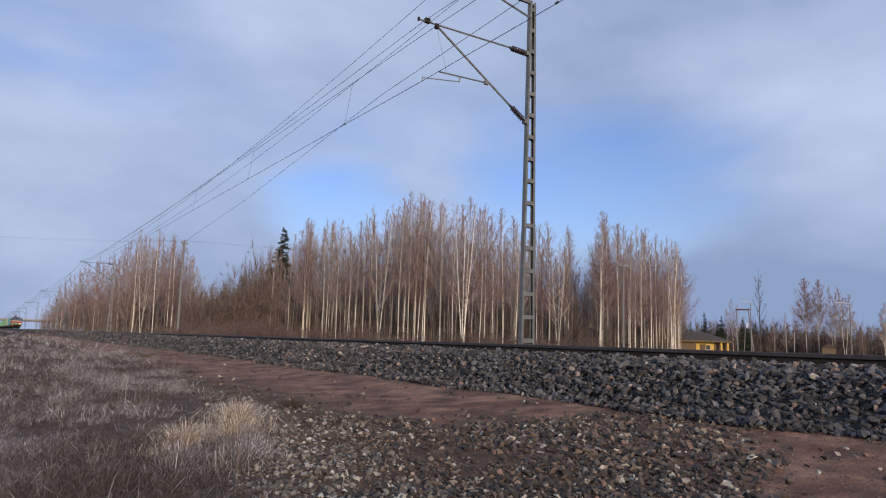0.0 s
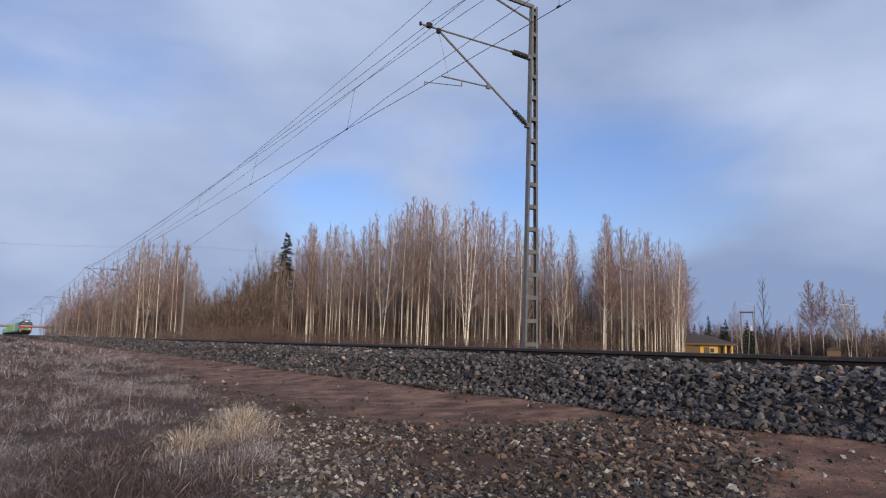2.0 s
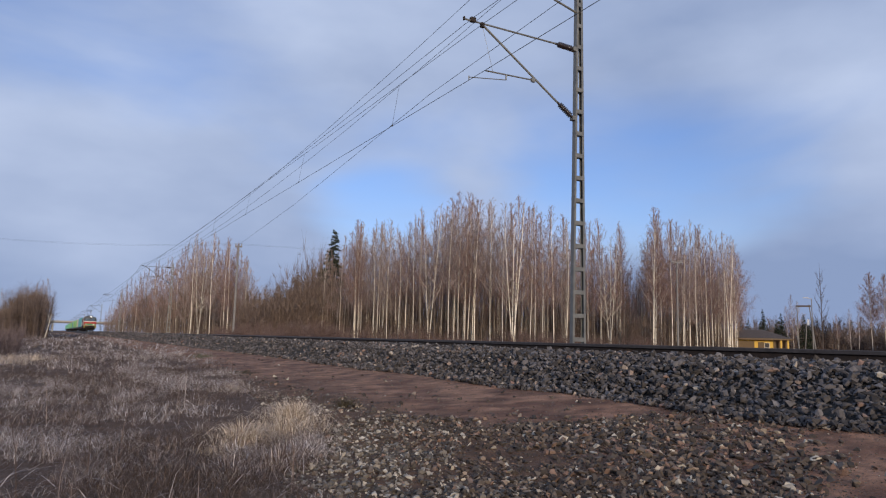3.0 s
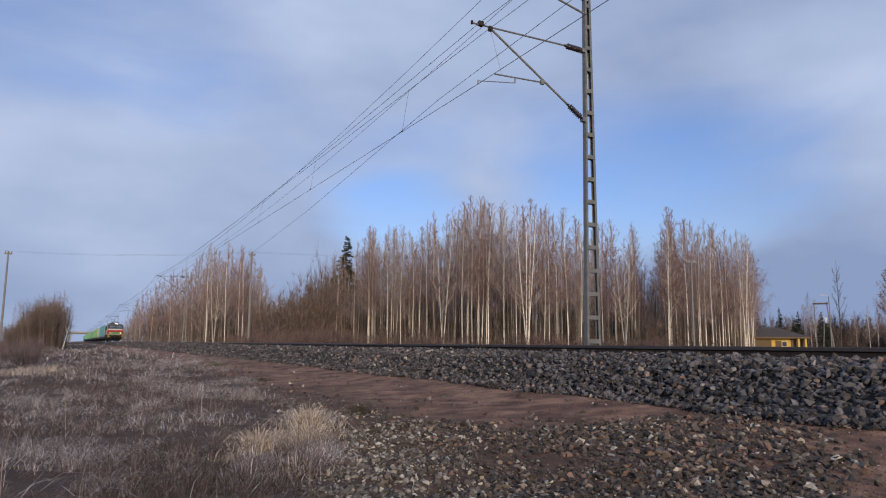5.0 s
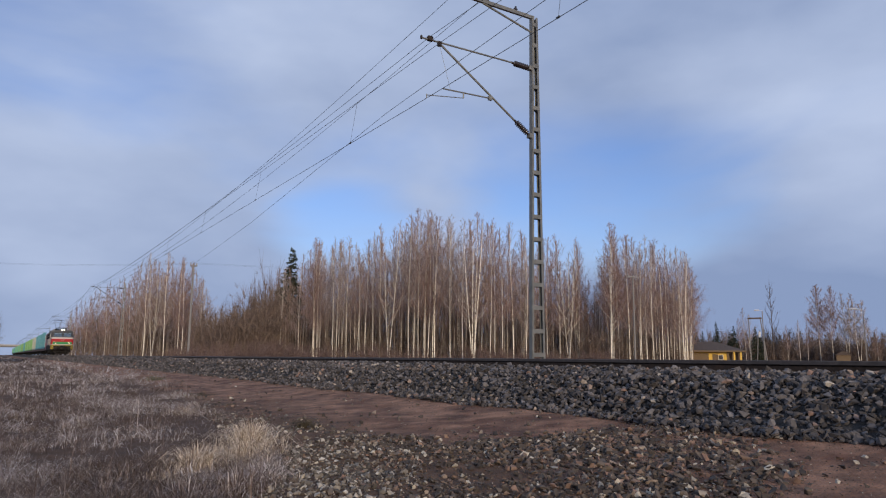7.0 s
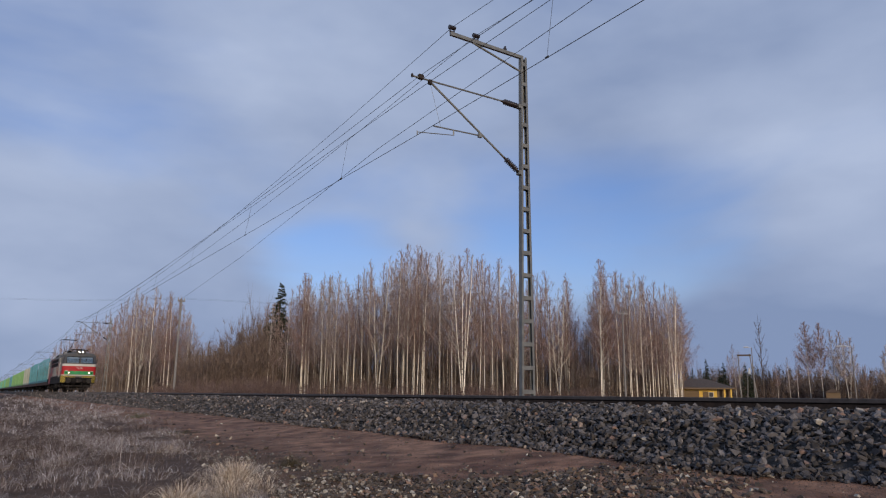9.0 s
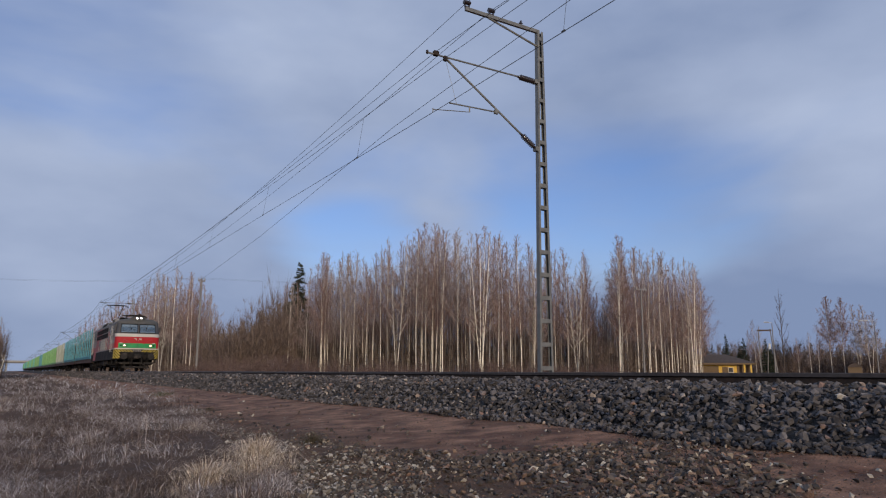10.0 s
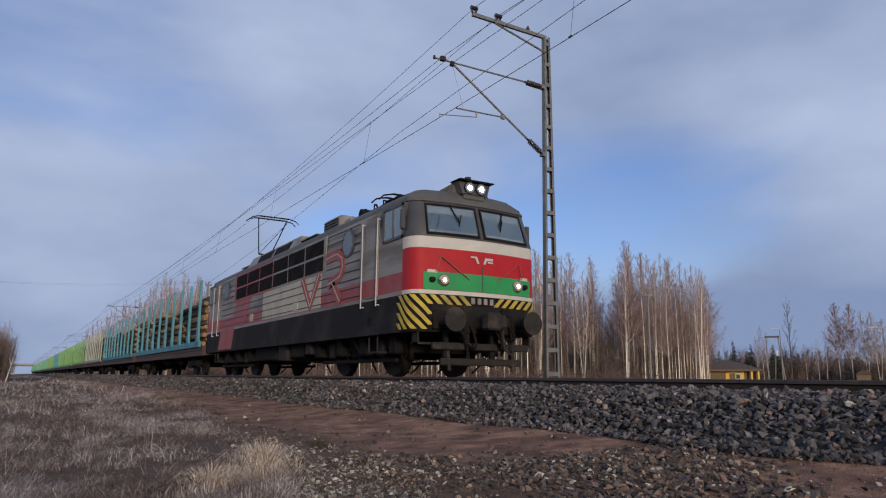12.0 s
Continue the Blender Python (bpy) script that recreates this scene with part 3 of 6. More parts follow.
def build_mast(arm=True):
    """A ladder-like mast of two tapering channels with its cantilever, in the mast's own space (foot at the origin, rail head z = 0)."""
    mast = thing("catenary_mast", (0, 0, 0), "grey galvanised lattice mast with a cantilever over the track", "catenary mast", "masts along the track")
    zb, zt = -0.35, 8.79 if arm else 7.95
    wide = lambda z: 0.205 + (0.085 - 0.205) * (z - zb) / (zt - zb)
    for s in (-1, 1):
        bm = bmesh.new()
        for dx, w, dy in ((0.0, 0.012, 0.058), (-0.027 * s, 0.054, None)):
            if dy:
                prof = ((-w / 2, -dy), (w / 2, -dy), (w / 2, dy), (-w / 2, dy))
                lo = [bm.verts.new((s * wide(zb) + a, b, zb)) for a, b in prof]
                hi = [bm.verts.new((s * wide(zt) + a, b, zt)) for a, b in prof]
                for i in range(4):
                    bm.faces.new((lo[i], lo[(i + 1) % 4], hi[(i + 1) % 4], hi[i]))
                bm.faces.new(hi)
            else:
                for y in (-0.053, 0.053):
                    prof = ((-0.027, -0.005), (0.027, -0.005), (0.027, 0.005), (-0.027, 0.005))
                    lo = [bm.verts.new((s * wide(zb) + dx + a, y + b, zb)) for a, b in prof]
                    hi = [bm.verts.new((s * wide(zt) + dx + a, y + b, zt)) for a, b in prof]
                    for i in range(4):
                        bm.faces.new((lo[i], lo[(i + 1) % 4], hi[(i + 1) % 4], hi[i]))
        part("leg", bm, M_STEEL, mast)
    z = 0.10
    while z < zt:
        w = wide(z)
        for y in (-0.063, 0.063):
            part("batten", boxes((-w, w, y - 0.004, y + 0.004, z - 0.05, z + 0.05)), M_STEEL, mast)
        z += 0.565
    part("foundation", boxes((-0.42, 0.42, -0.36, 0.36, -1.1, -0.1), bevel=0.04), M_CONCRETE, mast, "pale concrete mast foundation")
    d = TRACK_X - MAST_X
    # cantilever
    insulator((-0.14, 0, 7.37), (-0.73, 0, 7.39), 7, mast)
    part("top_tube", rods(((-0.7, 0, 7.39), (-3.37, 0, 7.37), 0.022)), M_STEEL, mast)
    insulator((-0.17, 0, 5.57), (-0.66, 0, 5.89), 8, mast)
    part("bracket_tube", rods(((-0.62, 0, 5.86), (-2.87, 0, 7.35), 0.026)), M_STEEL, mast)
    part("registration_tube", rods(((-1.40, 0, 6.30), (-2.75, 0, 6.25), 0.019), ((-2.87, 0, 7.33), (-2.55, 0, 6.26), 0.004)), M_STEEL, mast)
    part("steady_arm", rods(((-2.18, 0, 6.27), (-2.18, 0, 6.14), 0.018), ((-2.18, 0, 6.14), (d - 0.12, 0, 6.0), 0.011), ((d - 0.12, 0, 5.93), (d - 0.12, 0, 6.03), 0.013)), M_STEEL, mast)
    part("clamp", boxes((-3.20, -3.06, -0.05, 0.05, 7.34, 7.46), (-2.92, -2.82, -0.04, 0.04, 7.27, 7.40), (-3.39, -3.34, -0.03, 0.03, 7.33, 7.43), bevel=0.015), M_RAIL, mast)
    part("hinge", boxes((-0.20, -0.08, -0.06, 0.06, 7.32, 7.43), (-0.22, -0.12, -0.06, 0.06, 5.51, 5.62), (-1.45, -1.35, -0.03, 0.03, 6.25, 6.35)), M_STEEL, mast)
    # line arm at the top
    if arm:
        part("line_arm", boxes((-2.3, 0.0, -0.035, 0.035, 8.74, 8.83)), M_STEEL, mast)
        part("arm_brace", rods(((-1.62, 0, 8.74), (-0.1, 0, 8.38), 0.026)), M_STEEL, mast)
        for x in (-2.25, -1.52):
            bm = boxes((x - 0.07, x + 0.07, -0.02, 0.02, 8.83, 8.86), (x - 0.07, x - 0.045, -0.02, 0.02, 8.86, 8.99), (x + 0.045, x + 0.07, -0.02, 0.02, 8.86, 8.99))
            rod(bm, (x - 0.09, 0, 8.96), (x + 0.09, 0, 8.96), 0.055, sides=10)
            part("pin_insulator", bm, M_INSUL, mast)
        part("peg", boxes((-0.60, -0.57, -0.02, 0.02, 8.83, 8.95), (-0.64, -0.54, -0.02, 0.02, 8.86, 8.89)), M_INSUL, mast)
    return mast


mast = build_mast()
mast.matrix_world = pose(MAST_X, MAST_Y, 0)
copy_thing(mast, pose(MAST_X, MAST_Y - SPAN, 0))
plain_mast = build_mast(False)
plain_mast.matrix_world = pose(MAST_X, MAST_Y + SPAN, 0)
for k in range(2, 9):
    copy_thing(plain_mast, pose(MAST_X, MAST_Y + SPAN * k, 0))


def wire(name, x, z, sag, r, label, stagger=0.0, step=12, further=None):
    """One conductor along all spans, hanging between the masts."""
    pts = []
    for k in range(-1, 8):
        for i in range(step):
            u = i / step
            side = stagger * ((1 - u) * (k % 2) + u * ((k + 1) % 2))
            (x0, z0), (x1, z1) = [(x, z) if further is None or m < 1 else further for m in (k, k + 1)]
            pts.append((x0 + (x1 - x0) * u + side, MAST_Y + SPAN * (k + u), z0 + (z1 - z0) * u - sag * 4 * u * (1 - u)))
    bm = bmesh.new()
    rings = []
    for p in pts:
        rr = r * (1 + max(0, p[1] - 40) / 260)
        rings.append([bm.verts.new((p[0] + rr * math.cos(a), p[1], p[2] + rr * math.sin(a))) for a in (0.8, 2.37, 3.94, 5.5)])
    for a, b in zip(rings, rings[1:]):
        for i in range(4):
            bm.faces.new((a[i], a[(i + 1) % 4], b[(i + 1) % 4], b[i]))
    ob = mesh_object(name, bm, M_WIRE, None, True)
    return tagged(ob, label, "overhead wire", "overhead wires")


SAG = 0.14
wire("contact_wire", TRACK_X - 0.02, CONTACT_Z, -0.08, 0.007, "thin dark contact wire strung over the track")
messenger = wire("messenger_wire", TRACK_X + 0.16, MESSENGER_Z, SAG, 0.006, "dark messenger wire with droppers above the track")
wire("feeder_wire", MAST_X - 3.13, 7.45, 0.5, 0.006, "dark feeder wire clamped on the cantilever tips")
wire("return_wire", MAST_X - 2.25, 8.97, 1.25, 0.006, "dark return wire on the mast arms", further=(7.72, 7.55))
wire("return_wire", MAST_X - 1.52, 8.97, 1.2, 0.006, "dark return wire on the mast arms", further=(8.3, 7.62))
for k in range(-1, 5):
    for i in range(7 if k < 0 else 0, 8):
        u = (i + 0.5) / 8
        y = MAST_Y + SPAN * (k + u)
        zt = MESSENGER_Z - SAG * 4 * u * (1 - u)
        zc = CONTACT_Z + 0.08 * 4 * u * (1 - u)
        part("dropper", rods(((TRACK_X + 0.16, y, zt), (TRACK_X - 0.02, y, zc), 0.004), ((TRACK_X - 0.02, y - 0.04, zc + 0.01), (TRACK_X - 0.02, y + 0.04, zc + 0.01), 0.022), sides=5), M_WIRE, messenger)


# ---- trees ----
def tube(verts, faces, pts, radii, sides):
    at = len(verts)
    for k, (p, r) in enumerate(zip(pts, radii)):
        for i in range(sides):
            a = 2 * math.pi * i / sides
            verts.append((p[0] + r * math.cos(a), p[1] + r * math.sin(a), p[2]))
        if k:
            o = at + (k - 1) * sides
            for i in range(sides):
                j = (i + 1) % sides
                faces.append((o + i, o + j, o + sides + j, o + sides + i))


def twig(verts, faces, p, d, length, width, rng, droop, split=0.35):
    """A forked sliver: two thin triangles that spread from one root."""
    side = np.cross(d, rng.normal(size=3))
    side /= np.linalg.norm(side) + 1e-6
    for s in (-split, split):
        tip = p + (d + side * s * rng.uniform(0.4, 1.3)) * length * rng.uniform(0.7, 1.1)
        tip[2] -= droop * length
        i = len(verts)
        verts.extend((tuple(p - side * width), tuple(p + side * width), tuple(tip)))
        faces.append((i, i + 1, i + 2))


def birch(seed, limbs=46, twigs=1600, stems=1, low=0.34, spread=1.0, width=1.0, bark=None, haze=None, girth=0.032):
    """A bare winter birch 10 m high (scaled when planted): one or more white stems, steep limbs, a haze of fine twigs."""
    rng = np.random.default_rng(seed)
    H = 10.0
    tv, tf, lv, lf, cv, cf = [], [], [], [], [], []
    turn = rng.uniform(0, 6.28)
    for stem in range(stems):
        top = H * (1.0 if stem == 0 else rng.uniform(0.78, 0.94))
        a0 = turn + stem * 6.28 / stems
        out = 0.035 + 0.05 * rng.random() if stems > 1 else 0.02 * rng.random()
        lean, wob = (math.cos(a0) * out, math.sin(a0) * out), rng.uniform(0, 6, 4)

        def axis(z):
            u = z / H
            b = 0.13 * u
            return np.array([lean[0] * z + b * math.sin(wob[0] + 4.2 * u), lean[1] * z + b * math.sin(wob[1] + 3.6 * u), z])

        zs = np.linspace(-0.3, top * 0.96, 12)
        tube(tv, tf, [axis(z) for z in zs], [girth * (1.0 if stem == 0 else 0.8) * (1 - max(z, 0) / top) ** 0.55 + 0.004 for z in zs], 6)
        count = limbs // stems
        for k in range(count):
            u = low + (0.97 - low) * (k + rng.random()) / count
            z, a = top * u, k * 2.4 + rng.normal() * 0.5
            body = (1 - u) / (1 - low)
            length = spread * (0.06 + 3.2 * body ** 1.0 * (1 - 0.38 * body)) * rng.uniform(0.5, 1.2)
            d = np.array([math.cos(a), math.sin(a), rng.uniform(0.9, 1.7) + 0.8 * (1 - body)])
            d /= np.linalg.norm(d)
            p0 = axis(z)
            tip = p0 + d * length
            mid = p0 + d * length * 0.5 + np.array([d[0], d[1], -0.3]) * 0.12 * length
            r0 = 0.016 * body + 0.006
            tube(lv, lf, [p0, mid, tip], [r0, r0 * 0.6, 0.003], 3)
            for _ in range(int(twigs / limbs * (0.45 + 1.1 * body))):
                s = rng.uniform(0.01, 1.0) ** 0.55
                p = p0 + (tip - p0) * s
                q = d * 0.6 + rng.normal(size=3) * 0.5
                q /= np.linalg.norm(q)
                twig(cv, cf, p, q, rng.uniform(0.4, 1.1) * (0.13 + 0.87 * body), width * rng.uniform(0.0022, 0.0044), rng, 0.02 + 0.5 * body, 0.28)
        for _ in range(int(twigs * 0.07 / stems)):
            q = rng.normal(size=3) * 0.14 + (0, 0, 1)
            twig(cv, cf, axis(top * rng.uniform(0.80, 0.955)), q / np.linalg.norm(q), rng.uniform(0.2, 0.5), width * 0.0032, rng, 0.0, 0.1)
    root = pydata("birch_tree", tv, tf, bark or M_BIRCH)
    root.data.shade_smooth()
    tagged(pydata("branchwork", lv, lf, M_BIRCH if stems > 1 else haze or M_TWIG, root), kind="stuff")
    tagged(pydata("crown", cv, cf, haze or M_TWIG, root), kind="stuff")
    return tagged(root, "tall bare birch with white bark and fine reddish twigs" if stems == 1 else "bare birch of several white stems with wide upswept limbs", "birch tree", "birch wood")


def shrub(seed, mat, stems=24, twigs=560, name="shrub", label="leafless brown shrub thicket beside the wood", flare=0.5, fine=1.0):
    """A bare thicket 3 m high and wide."""
    rng = np.random.default_rng(seed)
    v, f, cv, cf = [], [], [], []
    for _ in range(stems):
        a, q = rng.uniform(0, 6.28), rng.uniform(0, 0.9)
        base = np.array([q * math.cos(a), q * math.sin(a), -0.1])
        out = np.array([math.cos(a) * rng.uniform(0.05, 1.0) * flare, math.sin(a) * rng.uniform(0.05, 1.0) * flare, 1.0])
        L = rng.uniform(1.7, 3.0)
        pts = [base + out * L * u for u in (0, 0.4, 0.75, 1.0)]
        tube(v, f, pts, [0.018, 0.013, 0.008, 0.003], 4)
        for _ in range(twigs // stems):
            s = rng.uniform(0.2, 1.0)
            d = out * 0.8 + rng.normal(size=3) * 0.5
            twig(cv, cf, base + out * L * s, d / np.linalg.norm(d), rng.uniform(0.3, 0.75), fine * rng.uniform(0.007, 0.014), rng, 0.0)
    root = pydata(name, v, f, mat)
    pydata("crown", cv, cf, mat, root)
    return tagged(root, label, "shrub", "thickets")


def spruce(seed, sprays=1.0):
    """A dark spruce 10 m high: tiers of drooping boughs set with needle sprays."""
    rng = np.random.default_rng(seed)
    tv, tf, cv, cf = [], [], [], []
    zs = np.linspace(-0.2, 9.9, 10)
    tube(tv, tf, [(0, 0, z) for z in zs], [0.12 * (1 - z / 10.2) + 0.006 for z in zs], 7)
    z = 0.7
    while z < 9.8:
        R = 2.3 * (1 - z / 10) ** 0.85 + 0.04
        n = 9 if z < 7 else 6
        for k in range(n):
            a = rng.uniform(0, 6.28)
            L = R * rng.uniform(0.7, 1.12)
            lift = rng.uniform(-0.22, 0.22)
            d = np.array([math.cos(a), math.sin(a), 0])
            for _ in range(int((7 + 13 * L) * sprays)):
                s = rng.uniform(0.08, 1.0)
                p = np.array([0, 0, z + lift]) + d * L * s + np.array([0, 0, -0.28 * L * s + 0.12 * L * s * s])
                q = d * 0.8 + rng.normal(size=3) * 0.6 - np.array([0, 0, 0.25])
                twig(cv, cf, p, q / np.linalg.norm(q), rng.uniform(0.2, 0.42) * (0.35 + 0.65 * min(1.0, R)), rng.uniform(0.03, 0.055) / sprays ** 0.5, rng, 0.1)
        z += 0.30
    root = pydata("spruce_tree", tv, tf, M_BARKDARK)
    pydata("foliage", cv, cf, M_NEEDLE, root)
    return tagged(root, "dark green spruce rising among bare birches", "spruce tree", "spruces")


def polar(az, dist):
    return dist * math.sin(radians(az)), dist * math.cos(radians(az))


# skyline of the woods as seen from the verge: bearing from the track, height angle
SKY_AZ = (2.7, 4.0, 5.4, 7.2, 8.4, 10.0, 11.3, 12.2, 13.3, 14.5, 15.6, 16.9, 18.5, 21.0, 23.7, 25.4, 26.6, 28.5, 29.8, 32.2, 34.2, 35.7, 37.5, 38.7, 41.5, 42.8, 43.7, 44.2, 45.3, 46.2, 47.5, 48.5, 49.9, 51.2, 52.1, 52.4)
SKY_EL = (1.2, 3.3, 4.6, 5.6, 6.8, 8.0, 7.5, 7.0, 5.4, 3.7, 4.8, 5.6, 7.6, 9.3, 9.5, 9.3, 11.1, 12.0, 12.0, 11.7, 12.1, 11.3, 11.1, 10.5, 10.1, 9.4, 8.1, 7.6, 10.8, 10.4, 10.0, 9.5, 8.8, 8.5, 6.9, 5.3)
FIELD = -1.05


def build_woods():
    rng = np.random.default_rng(77)
    front = [birch(s, low=0.22 + 0.06 * (s % 4), spread=1.0 + 0.17 * (s % 3), haze=M_TWIGPALE if s in (2, 4) else None) for s in (1, 2, 3, 4, 5)]
    forked = [birch(11, 45, 1500, 2, 0.3, 1.0), birch(12, 51, 1700, 3, 0.26, 1.1)]
    # trees deeper in: white bark swapped for a dimmed one, shade in its colour
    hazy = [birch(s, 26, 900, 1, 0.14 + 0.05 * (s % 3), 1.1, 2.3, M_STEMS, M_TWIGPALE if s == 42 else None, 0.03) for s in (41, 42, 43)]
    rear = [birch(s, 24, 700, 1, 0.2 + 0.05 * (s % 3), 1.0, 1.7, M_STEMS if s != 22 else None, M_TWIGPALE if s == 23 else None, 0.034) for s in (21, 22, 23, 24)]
    broad = [birch(31, 60, 3600, 1, 0.34, 1.35, 1.9, girth=0.036), birch(32, 60, 3600, 2, 0.30, 1.2, 1.9, haze=M_TWIGPALE, girth=0.034)]
    shrubs = [shrub(s, M_SHRUB) for s in (1, 2, 3)]
    reds = [shrub(s, M_REDSHRUB, label="low reddish leafless undergrowth at the wood's edge", name="undergrowth") for s in (4, 5)]
    upright = [shrub(s, M_SHRUB, 26, 1200, flare=0.14, fine=0.42, label="tall upright leafless willow thicket beside the line") for s in (8, 9)]
    brush = [shrub(6, M_BRUSH, 24, 700, fine=0.6, label="low purplish frosted brush on the verge", name="brush_bush")]
    spruces = [spruce(s, 0.5) for s in (1, 2)]
    tall_spruce = [spruce(3, 1.5)]
    used = set()

    def put(kinds, az, dist, height, ground=FIELD):
        x, y = polar(az, dist)
        low = kinds in (shrubs, reds, brush, upright)
        k = height / (3.0 if low else 10.0)
        w = min(k, 2.0) * rng.uniform(0.85, 1.15) if low else k * rng.uniform(0.85, 1.1)
        m = pose(x, y, ground, 0, 0, rng.uniform(0, 360)) @ Matrix.Diagonal((w, w, k, 1))
        i = rng.integers(len(kinds))
        src = kinds[i]
        if src not in used:
            used.add(src)
            src.matrix_world = m
            return src
        c = copy_thing(src, Matrix.Identity(4))
        c.matrix_world = m
        return c

    pile_v, pile_f = [], []
    sources = [[np.array([v.co for o in (s, *s.children) for v in o.data.vertices]), [], 0] for s in shrubs]
    for s, row in zip(shrubs, sources):
        at = 0
        for o in (s, *s.children):
            row[1].extend([[i + at for i in p.vertices] for p in o.data.polygons])
            at += len(o.data.vertices)

    def heap(az, dist, height):
        """One more bush of the joined thicket deep in the wood."""
        x, y = polar(az, dist)
        k = height / 3.0
        w = min(k, 2.0) * rng.uniform(0.85, 1.15)
        a = rng.uniform(0, 6.28)
        pts, fs, _ = sources[rng.integers(len(sources))]
        at = sum(len(p) for p in pile_v)
        q = np.stack([(pts[:, 0] * math.cos(a) - pts[:, 1] * math.sin(a)) * w + x, (pts[:, 0] * math.sin(a) + pts[:, 1] * math.cos(a)) * w + y, pts[:, 2] * k + FIELD], 1)
        pile_v.append(q)
        pile_f.extend([[i + at for i in f] for f in fs])

    el = lambda az: float(np.interp(az, SKY_AZ, SKY_EL))
    # the wood beyond the track: stout white stems at its edge, thinner trees behind
    edge = lambda az: float(np.interp(az, (18, 26, 34, 44, 52), (90, 78, 72, 74, 80)))
    stout = (21.5, 23.1, 23.4, 24.2, 26.3, 29.2, 30.0, 30.5, 31.3, 32.6, 33.6, 34.6, 35.8, 36.2, 36.8, 37.7, 38.7, 40.4, 41.4, 45.4, 45.6, 46.0, 46.8, 47.6, 47.7, 48.1, 48.6, 49.3, 49.7, 50.1, 50.5, 50.8, 51.1, 51.3)
    for az in stout:
        d = edge(az) + rng.uniform(-1, 3)
        put(front, az, d, d * math.tan(radians(el(az) * rng.uniform(0.95, 1.05))) - FIELD)
    for az, kind in ((27.6, 0), (34.4, 1), (42.1, 1), (45.5, 0), (50.9, 0)):
        d = edge(az) - 1.5
        put([forked[kind]], az, d, d * math.tan(radians(el(az) * 0.98)) - FIELD)
    for k in range(46):
        az = rng.uniform(18.6, 51.6)
        if 43.0 < az < 44.7:
            continue
        d = edge(az) + rng.uniform(2, 8)
        put(front, az, d, d * math.tan(radians(el(az) * rng.uniform(0.80, 1.07))) - FIELD)
    for k in range(185):
        az = 18.3 + 33.4 * (k + rng.random()) / 185
        d = edge(az) + rng.uniform(6, 26)
        put(rear, az, d, d * math.tan(radians(el(az) * rng.uniform(0.66, 1.02) * (0.8 if 43.2 < az < 44.6 else 1.0))) - FIELD)
    # the wood along the line
    for az in (4.0, 4.3, 5.1, 6.4, 9.0, 9.6, 10.4, 11.4, 11.7, 13.0):
        d = float(np.interp(az, (3, 9, 13.6), (17.5, 18.5, 26))) / math.sin(radians(az))
        put(forked if az == 9.6 else front, az, d, d * math.tan(radians(el(az) * 1.04)) - FIELD)
    for k in range(85):
        az = 3.0 + 10.6 * ((k + rng.random()) / 85) ** 0.9
        x = float(np.interp(az, (3, 9, 13.6), (18.5, 20, 27))) + rng.uniform(0, 7)
        d = x / math.sin(radians(az))
        put(hazy if k % 9 else front, az, d, d * math.tan(radians(el(az) * rng.uniform(0.78, 1.06))) - FIELD)
    # thin young stems that fill the depth of both woods
    sv, sf = [], []
    for k in range(1900):
        if k < 1450:
            az = rng.uniform(18.4, 51.3)
            d = edge(az) + rng.uniform(3, 34)
        else:
            az = rng.uniform(3.2, 13.4)
            d = (float(np.interp(az, (3, 9, 13.6), (19, 21, 27))) + rng.uniform(0, 10)) / math.sin(radians(az))
        x, y = polar(az, d)
        h = d * math.tan(radians(el(az))) * rng.uniform(0.35, 0.85)
        dx, dy = rng.normal(0, 0.03, 2) * h
        tube(sv, sf, [(x, y, FIELD - 0.1), (x + dx * 0.4, y + dy * 0.4, FIELD + h * 0.5), (x + dx, y + dy, FIELD + h)], [rng.uniform(0.025, 0.06), 0.028, 0.008], 3)
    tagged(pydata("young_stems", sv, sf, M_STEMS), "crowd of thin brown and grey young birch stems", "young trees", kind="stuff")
    # thickets closing the foot of the woods
    for k in range(90):
        az = 14.0 + 37.0 * (k + rng.random()) / 90
        d = float(np.interp(az, (14, 20, 34, 52), (98, 98, 94, 100))) + rng.uniform(0, 24)
        heap(az, d, min(d * math.tan(radians(el(az) * rng.uniform(0.4, 0.75))) + 1, rng.uniform(4.0, 11.0)))
    for k in range(36):
        az = 3.0 + 10.6 * (k + rng.random()) / 36
        d = float(np.interp(az, (3, 9, 13.6), (21, 23, 29))) / math.sin(radians(az)) + rng.uniform(0, 12)
        heap(az, d, d * math.tan(radians(el(az) * rng.uniform(0.4, 0.7))) + 1)
    for k in range(46):
        az = 13.6 + 5.4 * (k + rng.random()) / 46
        d = rng.uniform(92, 110)
        put(shrubs, az, d, d * math.tan(radians(el(az) * rng.uniform(0.6, 1.0))) + 1)
    for k in range(30):
        az = 3.2 + 10.5 * (k + rng.random()) / 30
        d = float(np.interp(az, (3, 9, 13.6), (17, 19, 25))) / math.sin(radians(az)) + rng.uniform(0, 8)
        put(shrubs, az, d, rng.uniform(1.5, 3))
    for k in range(44):
        az = 11.0 + 9.5 * (k + rng.random()) / 44
        put(reds, az, rng.uniform(58, 76), rng.uniform(1.4, 2.8))
    for k in range(60):
        az = 20.0 + 26 * (k + rng.random()) / 60
        put(reds, az, rng.uniform(62, 76), rng.uniform(1.2, 2.5))
    for k in range(44):
        az = 19.0 + 31.5 * (k + rng.random()) / 44
        heap(az, edge(az) + rng.uniform(2, 12), rng.uniform(2.0, 5.0))
    wood = pydata("wood_thicket", np.concatenate(pile_v).tolist(), pile_f, M_SHRUB)
